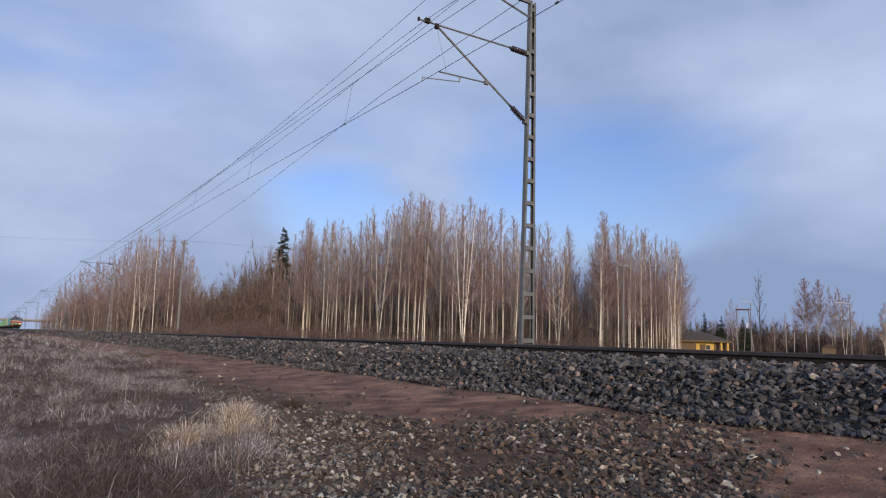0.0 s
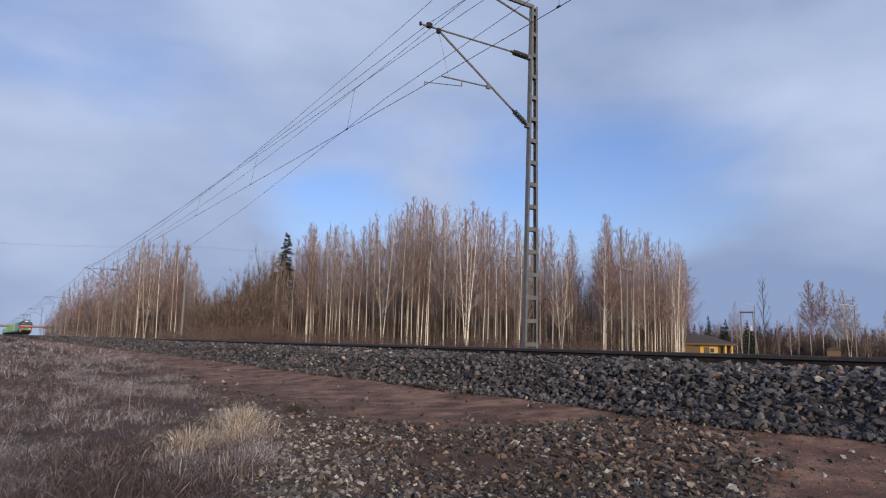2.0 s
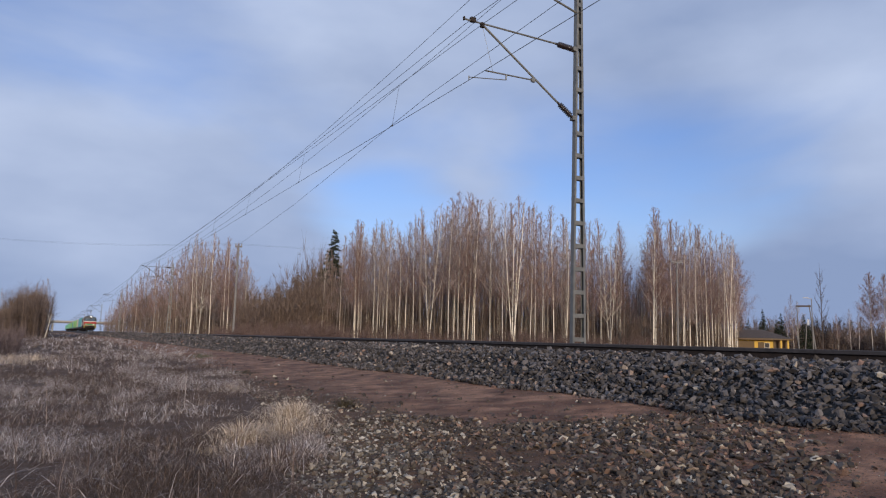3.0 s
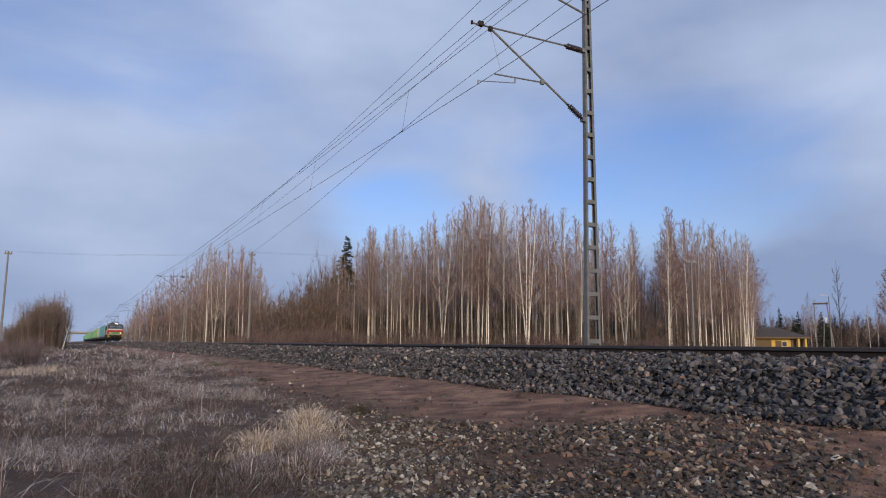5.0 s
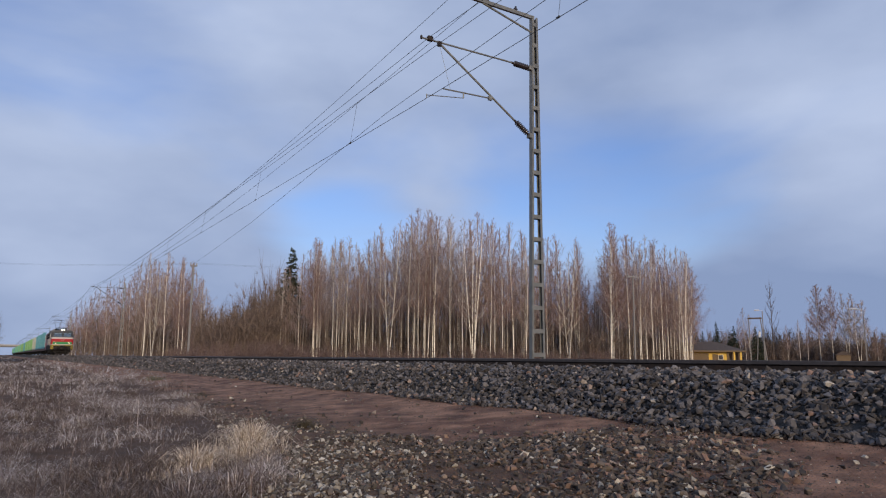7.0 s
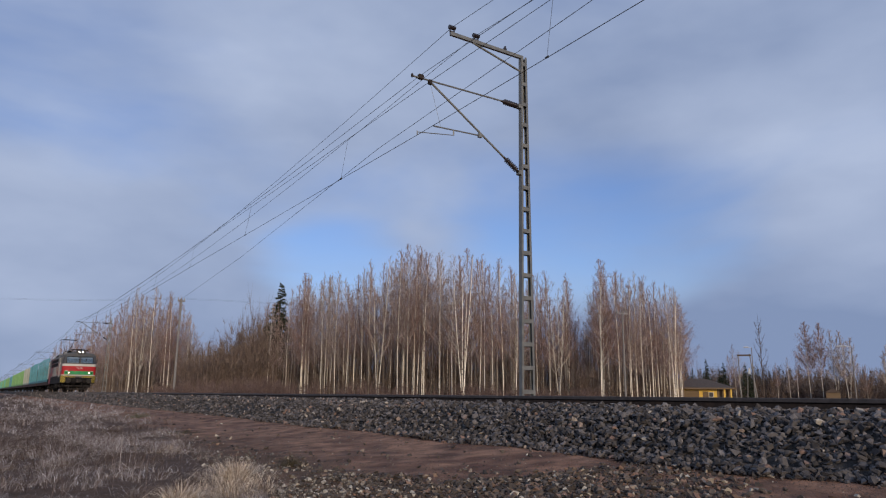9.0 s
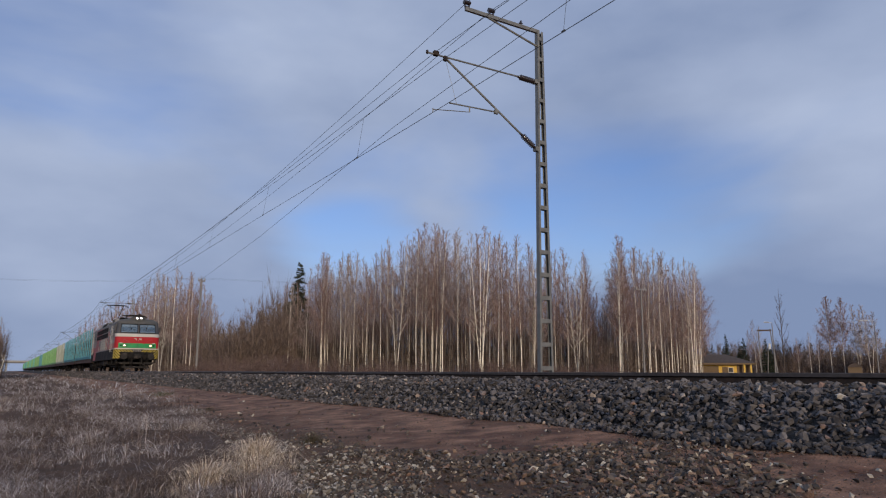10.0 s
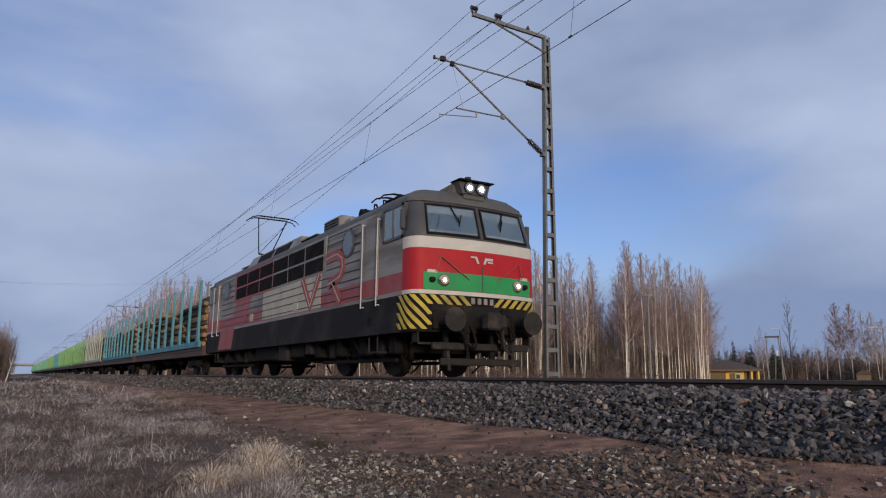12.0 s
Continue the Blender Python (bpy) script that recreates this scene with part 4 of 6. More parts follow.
    tagged(wood, "dense leafless brown thicket filling the birch wood", "thicket", kind="stuff")
    # spruces
    put(tall_spruce, 19.65, 103, 103 * math.tan(radians(8.75)) - FIELD)
    for az, top in ((53.19, 3.0), (51.74, 2.6), (52.2, 2.3), (54.4, 2.7), (54.1, 2.2), (55.9, 2.6), (56.2, 2.3)):
        put(spruces, az, 118, 118 * math.tan(radians(top)) - FIELD)
    for k in range(16):
        put(spruces, 56.5 + 10.0 * (k + rng.random()) / 16, rng.uniform(150, 175), rng.uniform(5.5, 7.8))
    # scattered trees beyond the house
    for az, top in ((60.1, 5.6), (60.9, 5.5), (61.8, 5.0), (62.5, 4.9), (64.9, 3.8), (65.6, 4.2)):
        put(broad, az, 128, 128 * math.tan(radians(top)) - FIELD)
    for az, top in ((54.8, 3.3), (55.2, 4.1), (55.5, 3.6), (58.0, 2.7), (58.8, 3.1), (59.3, 2.9), (63.6, 2.5)):
        d = rng.uniform(118, 132)
        put(front, az, d, d * math.tan(radians(top)) - FIELD)
    for k in range(70):
        az = 52.6 + 14.4 * (k + rng.random()) / 70
        d = rng.uniform(130, 165)
        put(shrubs, az, d, d * math.tan(radians(rng.uniform(1.2, 2.6))) + 1)
    # the clump on the near side of the line, with low brush before it
    for k in range(70):
        y = rng.uniform(90, 125)
        az = -1.35 - 2.6 * rng.random() ** 1.2
        top = float(np.interp(az, (-3.5, -2.8, -2.3, -0.5), (1.2, 1.8, 3.1, 3.6)))
        put(upright, az, y, y * math.tan(radians(top * rng.uniform(0.65, 1.0))) + 1, -1.0)
    for az, top in ((-0.75, 3.8), (-1.0, 3.6), (-1.4, 3.4), (-1.9, 3.1), (-2.35, 3.2), (-1.2, 3.3), (-0.9, 3.1), (-3.5, 2.9), (-3.8, 2.6), (-4.6, 2.1), (-5.2, 2.4)):
        y = 108 if az > -3 else 150
        put(rear, az, y, y * math.tan(radians(top)) + 1, -1.0)
    for k in range(60):
        y = 21 + 60 * rng.random() ** 1.6
        x = -1.1 - 0.002 * y - (2.0 + 0.08 * y) * rng.random()
        put(brush, math.degrees(math.atan2(x, y)), math.hypot(x, y), rng.uniform(0.7, 1.35), -0.95)


build_woods()


# ---- locomotive ----
M_WHITE = material("off_white_paint", (0.46, 0.455, 0.43), 0.62, var=0.1, scale=3, second=(0.48, 0.46, 0.42), spots=(0.55, 0.75), spot_scale=2.5)
M_SIDE = material("grimy_light_grey_paint", (0.245, 0.24, 0.235), 0.6, spec=0.2, var=0.14, scale=3, second=(0.155, 0.142, 0.132), spots=(0.45, 0.65), spot_scale=1.3, stretch=(1, 0.35, 2))
M_CREAM = material("yellowed_cream_paint", (0.40, 0.375, 0.29), 0.5, var=0.1, scale=3, second=(0.31, 0.285, 0.23), spots=(0.5, 0.7), spot_scale=1.6)
M_RED = material("red_paint", (0.37, 0.016, 0.024), 0.62, spec=0.25, var=0.12, scale=4, second=(0.28, 0.022, 0.027), spots=(0.48, 0.72))
M_REDFADED = material("dusty_red_paint", (0.28, 0.05, 0.052), 0.55, var=0.12, scale=4, second=(0.24, 0.09, 0.085), spots=(0.45, 0.7))
M_GREEN = material("green_paint", (0.028, 0.27, 0.09), 0.6, spec=0.25, var=0.12, scale=4, second=(0.03, 0.20, 0.08), spots=(0.48, 0.72))
M_YELLOW = material("warning_yellow_paint", (0.44, 0.34, 0.045), 0.6, var=0.2, scale=6, second=(0.20, 0.155, 0.055), spots=(0.45, 0.7))
M_DARK = material("dark_grey_paint", (0.052, 0.054, 0.061), 0.5, var=0.15, scale=3, second=(0.085, 0.08, 0.078), spots=(0.5, 0.7), spot_scale=1.5)
M_SKIRT = material("dusty_charcoal_skirt", (0.019, 0.019, 0.0215), 0.75, spec=0.08, var=0.15, scale=3, second=(0.042, 0.037, 0.034), spots=(0.45, 0.7), spot_scale=1.2)
M_ROOF = material("grey_roof_paint", (0.072, 0.074, 0.074), 0.6, var=0.2, scale=3, second=(0.10, 0.097, 0.092), spots=(0.45, 0.7))
# these three base colours are lowered to hold the deep shade under the body
M_BLACK = material("oily_shade_black_steel", (0.009, 0.0085, 0.0085), 0.8, 0.0, spec=0.12, var=0.3, scale=5, second=(0.024, 0.020, 0.018), spots=(0.5, 0.7))
M_GEAR = material("worn_shade_dark_gear", (0.026, 0.024, 0.023), 0.75, 0.0, spec=0.15, var=0.3, scale=6, second=(0.06, 0.05, 0.044))
M_WHEEL = material("shade_dark_wheel_steel", (0.012, 0.011, 0.0105), 0.7, 0.0, spec=0.15, var=0.3, scale=6)
M_GLASS = glass_material("window_glass")
M_LENS = material("lamp_reflector", (0.50, 0.40, 0.24), 0.3, 0.4, var=0.3, scale=25)
M_LAMP = material("lit_headlamp", (0.9, 0.88, 0.8), 0.3, emit=((1.0, 0.84, 0.55), 10.0))
M_LAMPHIGH = material("lit_roof_headlamp", (0.9, 0.9, 0.88), 0.3, emit=((1.0, 0.95, 0.86), 10.0))
M_CHROME = material("bright_metal_rim", (0.5, 0.49, 0.47), 0.25, 0.9)
# dim bluish tone of the unlit cab, painted on plates behind the windscreens
M_CABSHADE = material("cab_shade_backing", (0.036, 0.046, 0.050), 0.7, var=0.4, scale=2.5)

HALF, CORNER, LENGTH = 1.53, 0.30, 17.7
FLAT = HALF - CORNER
ARC = CORNER * math.pi / 2
BOW = 0.13


def nose(s):
    """Plan of the cab front by arc length from the middle: x, y and the outward normal."""
    a, g = abs(s), (1 if s >= 0 else -1)
    if a <= FLAT:
        x, y, nx, ny = a, -BOW * (1 - (a / FLAT) ** 2), 2 * BOW * a / FLAT ** 2, -1.0
    elif a <= FLAT + ARC:
        t = (a - FLAT) / CORNER
        x, y, nx, ny = FLAT + CORNER * math.sin(t), CORNER * (1 - math.cos(t)), math.sin(t), -math.cos(t)
    else:
        x, y, nx, ny = HALF, CORNER + a - FLAT - ARC, 1.0, 0.0
    k = math.hypot(nx, ny)
    return g * x, y, g * nx / k, ny / k


def shell(s, z, off=0.0):
    """A point of the body's skin: waist straight, windows raked back and in, roof drawn in."""
    x, y, nx, ny = nose(s)
    x, y = x + nx * off, y + ny * off
    if z > 2.75:
        u = (z - 2.75) / 0.8
        y += 0.26 * min(u, 1.15)
        x *= 1 - 0.055 * u
    return Vector((x, y, z))


def skin(s0, s1, z0, z1, off, ns=8, nz=2, slope=0.0, thick=0.012):
    """A thin plate that follows the body's skin, between arc lengths and heights; slope slants it."""
    bm = bmesh.new()
    layers = []
    for o in (off, off - thick):
        layers.append([[bm.verts.new(shell(s0 + (s1 - s0) * i / ns + slope * (z0 + (z1 - z0) * j / nz - z0), z0 + (z1 - z0) * j / nz, o)) for i in range(ns + 1)] for j in range(nz + 1)])
    for k, g in enumerate(layers):
        for j in range(nz):
            for i in range(ns):
                q = (g[j][i], g[j][i + 1], g[j + 1][i + 1], g[j + 1][i])
                bm.faces.new(q if k == 0 else q[::-1])
    a, b = layers
    ring = [(0, i) for i in range(ns + 1)] + [(j, ns) for j in range(1, nz + 1)] + [(nz, i) for i in range(ns - 1, -1, -1)] + [(j, 0) for j in range(nz - 1, 0, -1)]
    for (j0, i0), (j1, i1) in zip(ring, ring[1:] + ring[:1]):
        bm.faces.new((a[j0][i0], b[j0][i0], b[j1][i1], a[j1][i1]))
    bmesh.ops.recalc_face_normals(bm, faces=bm.faces)
    return bm


def body_hull():
    """Closed body: two rounded cab ends joined by straight sides, coloured in bands."""
    bm = bmesh.new()
    arcs = [0, 0.35, 0.7, 1.0, FLAT, FLAT + ARC * 0.25, FLAT + ARC * 0.5, FLAT + ARC * 0.75, FLAT + ARC, FLAT + ARC + 0.16, FLAT + ARC + 1.4]
    half = [-a for a in reversed(arcs[1:])] + arcs
    levels = [0.86, 1.60, 1.68, 2.06, 2.52, 2.75, 3.2, 3.55, 3.66]
    rows = []
    for z in levels:
        row = [shell(s, z) for s in half]
        back = [Vector((-p.x, LENGTH - p.y, p.z)) for p in row]
        rows.append([bm.verts.new(p) for p in row + back])
    n = len(rows[0])
    for inset, z in ((0.82, 3.83), (0.42, 3.93)):
        base = rows[-1]
        ring = []
        for v in rows[8]:
            y = v.co.y
            yy = LENGTH / 2 + (y - LENGTH / 2) * (1 - (1 - inset) * 0.06)
            ring.append(bm.verts.new((v.co.x * inset, yy + (0.25 * (1 - inset) if y < LENGTH / 2 else -0.25 * (1 - inset)), z)))
        rows.append(ring)
    mats = [M_SKIRT, M_WHITE, M_REDFADED, M_SIDE, M_RED, M_DARK, M_ROOF]
    for j in range(len(rows) - 1):
        for i in range(n):
            f = bm.faces.new((rows[j][i], rows[j][(i + 1) % n], rows[j + 1][(i + 1) % n], rows[j + 1][i]))
            k = i % (n // 2)
            front = 1 <= k < n // 2 - 2
            f.material_index = (0, 1 if front else 3, 4 if front else 2, 4 if front else 3, 1 if front else 3, 5 if front else 3, 5 if front else 3, 6, 6, 6)[j]
            f.smooth = j > 5 or front
    bm.faces.new(rows[-1]).material_index = 6
    bm.faces.new(rows[0][::-1]).material_index = 0
    bmesh.ops.recalc_face_normals(bm, faces=bm.faces)
    return bm, mats


def side_plate(y0, y1, z0, z1, off=0.012, thick=0.02, bevel=0.0):
    return boxes((-HALF - off, -HALF - off + thick, y0, y1, z0, z1), bevel=bevel)


def slanted(y0, y1, z0, z1, shift, w, off):
    """A leaning bar on the flank, from (y0, z0) to (y1, z1)."""
    bm = bmesh.new()
    q = [(y0, z0), (y0 + w, z0), (y1 + w, z1), (y1, z1)]
    lo = [bm.verts.new((-HALF - off, a, b)) for a, b in q]
    hi = [bm.verts.new((-HALF + 0.005, a, b)) for a, b in q]
    bm.faces.new(lo)
    bm.faces.new(hi[::-1])
    for i in range(4):
        bm.faces.new((lo[i], hi[i], hi[(i + 1) % 4], lo[(i + 1) % 4]))
    bmesh.ops.recalc_face_normals(bm, faces=bm.faces)
    return bm


def flank_ribbon(line, w, off):
    """A flat ribbon along a line of (y, z) points on the flank."""
    bm = bmesh.new()
    pts = [Vector(p) for p in line]
    rows = []
    for i, p in enumerate(pts):
        d = (pts[min(i + 1, len(pts) - 1)] - pts[max(i - 1, 0)]).normalized()
        n = Vector((-d.y, d.x)) * w / 2
        rows.append([bm.verts.new((x, q.x, q.y)) for q in (p + n, p - n) for x in (-HALF - off, -HALF + 0.004)])
    for a, b in zip(rows, rows[1:]):
        for i, j in ((0, 2), (2, 3), (3, 1), (1, 0)):
            bm.faces.new((a[i], a[j], b[j], b[i]))
    for r in (rows[0], rows[-1]):
        bm.faces.new((r[0], r[1], r[3], r[2]))
    bmesh.ops.recalc_face_normals(bm, faces=bm.faces)
    return bm


def bent(pts, r, sides=6):
    bm = bmesh.new()
    for a, b in zip(pts, pts[1:]):
        rod(bm, a, b, r, sides=sides)
    return bm


def disc(bm, at, axis, r, depth, sides=24, r2=None):
    a = Vector(at)
    d = Vector(axis).normalized() * depth
    return rod(bm, a, a + d, r, r2, sides=sides)


def wheelset(name, r, parent, at, mat_rim):
    """Two flanged wheels on an axle; turns about its own x axis."""
    ob = thing(name, (0, 0, 0), "", "")
    for key in list(ob.keys()):
        del ob[key]
    ob.parent = parent
    ob.location = at
    bm = bmesh.new()
    for s in (-1, 1):
        rod(bm, (s * 0.70, 0, 0), (s * 0.83, 0, 0), r, r - 0.012, sides=28)
        rod(bm, (s * 0.685, 0, 0), (s * 0.715, 0, 0), r + 0.028, sides=28)
        rod(bm, (s * 0.83, 0, 0), (s * 0.90, 0, 0), r * 0.35, r * 0.28, sides=14)
        for k in range(6):
            a = k * math.pi / 3
            rod(bm, (s * 0.83, r * 0.55 * math.cos(a), r * 0.55 * math.sin(a)), (s * 0.838, r * 0.55 * math.cos(a), r * 0.55 * math.sin(a)), r * 0.13, sides=8)
    rod(bm, (-0.8, 0, 0), (0.8, 0, 0), 0.09, sides=10)
    w = mesh_object(name, bm, mat_rim, parent)
    bpy.data.objects.remove(ob)
    w.location = at
    return w


def build_loco():
    t = thing("locomotive", (TRACK_X, 0, 0), "red, white and green fronted electric locomotive with a grimy grey flank", "locomotive")
    bm, mats = body_hull()
    part("body", bm, mats, t)

    # cab front
    part("green_panel", skin(-1.30, 1.30, 1.69, 2.04, 0.016, 14), M_GREEN, t, "bright green front panel")
    part("waist_line", skin(-1.55, 1.55, 1.60, 1.68, 0.014, 20, 1), M_WHITE, t)
    apron = part("apron", skin(-2.04, 2.04, 1.40, 1.59, 0.010, 60, 1), M_BLACK, t, "black and yellow striped apron")
    for s in (-1, 1):
        part("apron_corner", skin(s * 1.12, s * 2.04, 0.90, 1.40, 0.010, 24, 2), M_BLACK, t)
        for k in range(12):
            top = 0.50 + 0.205 * k                 # arc length at the upper edge; the stripe runs inwards as it falls
            z1 = min(1.585, 1.585 - (top - 2.0) if top > 2.0 else 1.585)
            foot = 1.405 if top - 0.18 < 1.14 else max(0.91, 1.585 - (top - 1.14))
            if z1 - foot < 0.05:
                continue
            s0 = s * (top - (1.585 - foot))
            part("stripe", skin(s0 - s * 0.055, s0 + s * 0.055, foot, z1, 0.019, 3, 14, slope=s * 1.0), M_YELLOW, apron)
        for k, (a, b) in enumerate(((0.07, 1.22),)):
            part("windscreen_backing", skin(s * a, s * b, 2.84, 3.44, 0.006, 8), M_CABSHADE, t)
            wd = part("windscreen", skin(s * (a + 0.02), s * (b - 0.02), 2.85, 3.43, 0.034, 8, thick=0.006), M_GLASS, t, "sloping windscreen pane")
            wd.visible_shadow = False
            for z0, z1 in ((2.80, 2.845), (3.435, 3.48)):
                part("windscreen_seal", skin(s * a, s * b, z0, z1, 0.04, 8, 1, thick=0.03), M_BLACK, t)
            for u in (a, b):
                part("windscreen_seal", skin(s * (u - 0.02), s * (u + 0.02), 2.80, 3.48, 0.04, 1, 3, thick=0.03), M_BLACK, t)
            # pale strip paints the reflected light band along the top of the pane
            part("sun_blind", skin(s * (a + 0.05), s * (b - 0.05), 3.27, 3.42, 0.012, 8, 1, thick=0.004), M_SIDE, t)
            part("dashboard_edge", skin(s * (a + 0.05), s * (b - 0.05), 2.85, 2.90, 0.014, 8, 1, thick=0.006), M_SIDE, t)
            p, q, r = shell(s * (a + 0.62), 3.48, 0.05), shell(s * (a + 0.45), 3.12, 0.06), shell(s * (a + 0.30), 2.95, 0.06)
            part("wiper", rods((p, q, 0.012), (q - Vector((0.0, 0, 0.12)), q + Vector((0.05, 0, 0.14)), 0.014), sides=6), M_BLACK, t)
        # lamps
        p = shell(s * 0.90, 1.88, 0.0)
        part("headlamp_rim", disc(bmesh.new(), p, (0, -1, 0), 0.115, 0.09), M_CHROME, t, smooth=True)
        lamp = part("headlamp", disc(bmesh.new(), p + Vector((0, -0.085, 0)), (0, -1, 0), 0.098, 0.012, r2=0.09), M_LENS, t, "lit round headlamp")
        part("bulb", disc(bmesh.new(), p + Vector((0, -0.097, 0)), (0, -1, 0), 0.042, 0.012, r2=0.025), M_LAMP, lamp)
        p = shell(s * 1.13, 1.88, 0.0)
        part("marker_lamp", disc(bmesh.new(), p, (0, -1, 0), 0.06, 0.09, r2=0.05), M_BLACK, t, "small dark marker lamp", smooth=True)
        part("lamp_plate", skin(s * 1.02, s * 1.22, 2.02, 2.08, 0.03, 3, 1), M_WHITE, t)
        # hand rails on the front
        a, b, c = shell(s * 1.05, 2.04, 0.03), shell(s * 0.95, 2.36, 0.05), shell(s * 0.32, 1.92, 0.05)
        part("front_rail", rods((a, b, 0.011), (b, c, 0.011), sides=6), M_REDFADED, t)
        part("mirror", boxes((s * 1.565 - 0.05, s * 1.565 + 0.05, 0.36, 0.46, 2.92, 3.34), bevel=0.02), M_DARK, t, "dark wing mirror")
        part("mirror_arm", rods(((s * 1.46, 0.42, 3.2), (s * 1.58, 0.40, 3.2), 0.015), sides=6), M_BLACK, t)
        # buffers
        bx = s * 0.92
        part("buffer", rods(((bx, 0.1, 1.08), (bx, -0.32, 1.08), 0.11), ((bx, -0.30, 1.08), (bx, -0.52, 1.08), 0.085), ((bx, -0.52, 1.08), (bx, -0.60, 1.08), 0.22, 0.235), sides=20), M_GEAR, t, "round worn buffer", smooth=False)
        part("buffer_base", boxes((bx - 0.2, bx + 0.2, -0.12, 0.2, 0.9, 1.28), bevel=0.03), M_BLACK, t)
        part("hose", rods(((s * 0.42, -0.1, 1.0), (s * 0.46, -0.28, 0.62), 0.03), ((s * 0.46, -0.28, 0.62), (s * 0.40, -0.2, 0.42), 0.03), sides=8), M_BLACK, t)
        part("step", boxes((s * 1.15 - 0.22, s * 1.15 + 0.22, 0.05, 0.35, 0.62, 0.66), (s * 1.35 - 0.02, s * 1.35 + 0.02, 0.08, 0.30, 0.62, 0.9)), M_GEAR, t)
    # running number reduced to plain bars, emblem as plain slanted shapes
    for k in range(4):
        s0 = -0.27 + 0.15 * k
        part("number_bar", skin(s0, s0 + 0.085, 1.44, 1.56, 0.02, 2, 1), M_SIDE, t)
    for s0, w, z0, z1, sl in ((-0.13, 0.05, 2.27, 2.40, -0.4), (0.02, 0.05, 2.27, 2.40, 0.4), (0.11, 0.15, 2.35, 2.40, 0.0), (0.13, 0.13, 2.30, 2.33, 0.0), (-0.28, 0.14, 2.38, 2.41, 0.0)):
        part("emblem_shape", skin(s0, s0 + w, z0, z1, 0.02, 2, 1, slope=sl), M_WHITE, t)
    part("hatch_seam", skin(-0.012, 0.012, 1.70, 2.2, 0.022, 1, 2), M_DARK, t)
    # coupler, beam, guard irons
    part("buffer_beam", boxes((-1.25, 1.25, -0.02, 0.5, 0.86, 1.38), bevel=0.03), M_BLACK, t)
    bm = boxes((-0.18, 0.18, -0.5, 0.0, 0.92, 1.2), (-0.24, 0.10, -0.72, -0.45, 0.90, 1.24), (0.10, 0.26, -0.66, -0.4, 0.94, 1.2), bevel=0.04)
    part("coupler", bm, M_GEAR, t, "heavy rusty centre coupler")
    part("coupler_link", rods(((0.30, -0.35, 1.15), (0.34, -0.42, 0.55), 0.03), ((0.34, -0.42, 0.55), (0.55, -0.40, 0.42), 0.025), ((0.55, -0.40, 0.42), (0.62, -0.30, 0.75), 0.02), sides=8), M_GEAR, t)
    part("guard_beam", boxes((-1.15, 1.15, -0.16, -0.06, 0.52, 0.66), bevel=0.02), M_GEAR, t)
    part("guard_beam", boxes((-0.95, 0.95, -0.12, -0.04, 0.22, 0.36), bevel=0.02), M_GEAR, t)
    for x, drop, dx in ((-0.62, 0.34, 0.1), (-0.28, 0.48, -0.08), (0.24, 0.40, 0.1), (0.66, 0.30, -0.12)):
        part("air_hose", bent([(x + dx * u, -0.14 - 0.26 * math.sin(u * 3.1), 1.02 - drop * math.sin(u * 2.2)) for u in (0, 0.2, 0.4, 0.6, 0.8, 1.0)], 0.027, 8), M_BLACK, t, "black rubber air hose")
    for s in (-1, 1):
        part("rail_guard", bent(((s * 0.76, 0.1, 0.9), (s * 0.78, -0.08, 0.5), (s * 0.76, -0.12, 0.12)), 0.04, 8), M_GEAR, t)
        part("jumper_socket", boxes((s * 0.55 - 0.09, s * 0.55 + 0.09, -0.2, 0.0, 1.22, 1.38), bevel=0.02), M_BLACK, t)
    for x in (-0.8, -0.3, 0.3, 0.8):
        part("guard_iron", boxes((x - 0.05, x + 0.05, -0.06, 0.02, 0.2, 0.95)), M_BLACK, t)
    # head of the roof
    bm = bmesh.new()
    pts = [(-0.75, 0.95), (0.75, 0.95), (0.52, 0.30), (-0.52, 0.30)]
    lo = [bm.verts.new((x, y if y > 0.5 else 0.34, 3.70)) for x, y in pts]
    hi = [bm.verts.new((x * 0.86, y + (0.0 if y > 0.5 else 0.06), 3.88 if y > 0.5 else 4.05)) for x, y in pts]
    for i in range(4):
        bm.faces.new((lo[i], lo[(i + 1) % 4], hi[(i + 1) % 4], hi[i]))
    bm.faces.new(hi)
    bm.faces.new(lo[::-1])
    bmesh.ops.recalc_face_normals(bm, faces=bm.faces)
    bmesh.ops.bevel(bm, geom=bm.edges[:], offset=0.04, segments=2, affect="EDGES")
    part("lamp_housing", bm, M_ROOF, t)
    bm = bmesh.new()
    q = [(-0.31, 3.79), (0.31, 3.79), (0.40, 4.06), (-0.40, 4.06)]
    lo = [bm.verts.new((x, 0.14 + 0.10 * (z - 3.8), z)) for x, z in q]
    hi = [bm.verts.new((x, 0.45, z)) for x, z in q]
    for i in range(4):
        bm.faces.new((lo[i], lo[(i + 1) % 4], hi[(i + 1) % 4], hi[i]))
    bm.faces.new(lo[::-1])
    bm.faces.new(hi)
    bmesh.ops.recalc_face_normals(bm, faces=bm.faces)
    part("lamp_hood", bm, M_DARK, t)
    for s in (-1, 1):
        c = Vector((s * 0.145, 0.135, 3.925))
        part("lamp_rim", disc(bmesh.new(), c + Vector((0, 0.01, 0)), (0, -1, 0), 0.132, 0.03), M_GEAR, t)
        lamp = part("roof_headlamp", disc(bmesh.new(), c + Vector((0, -0.015, 0)), (0, -1, 0), 0.116, 0.012, r2=0.108), M_CHROME, t, "lit roof headlamp")
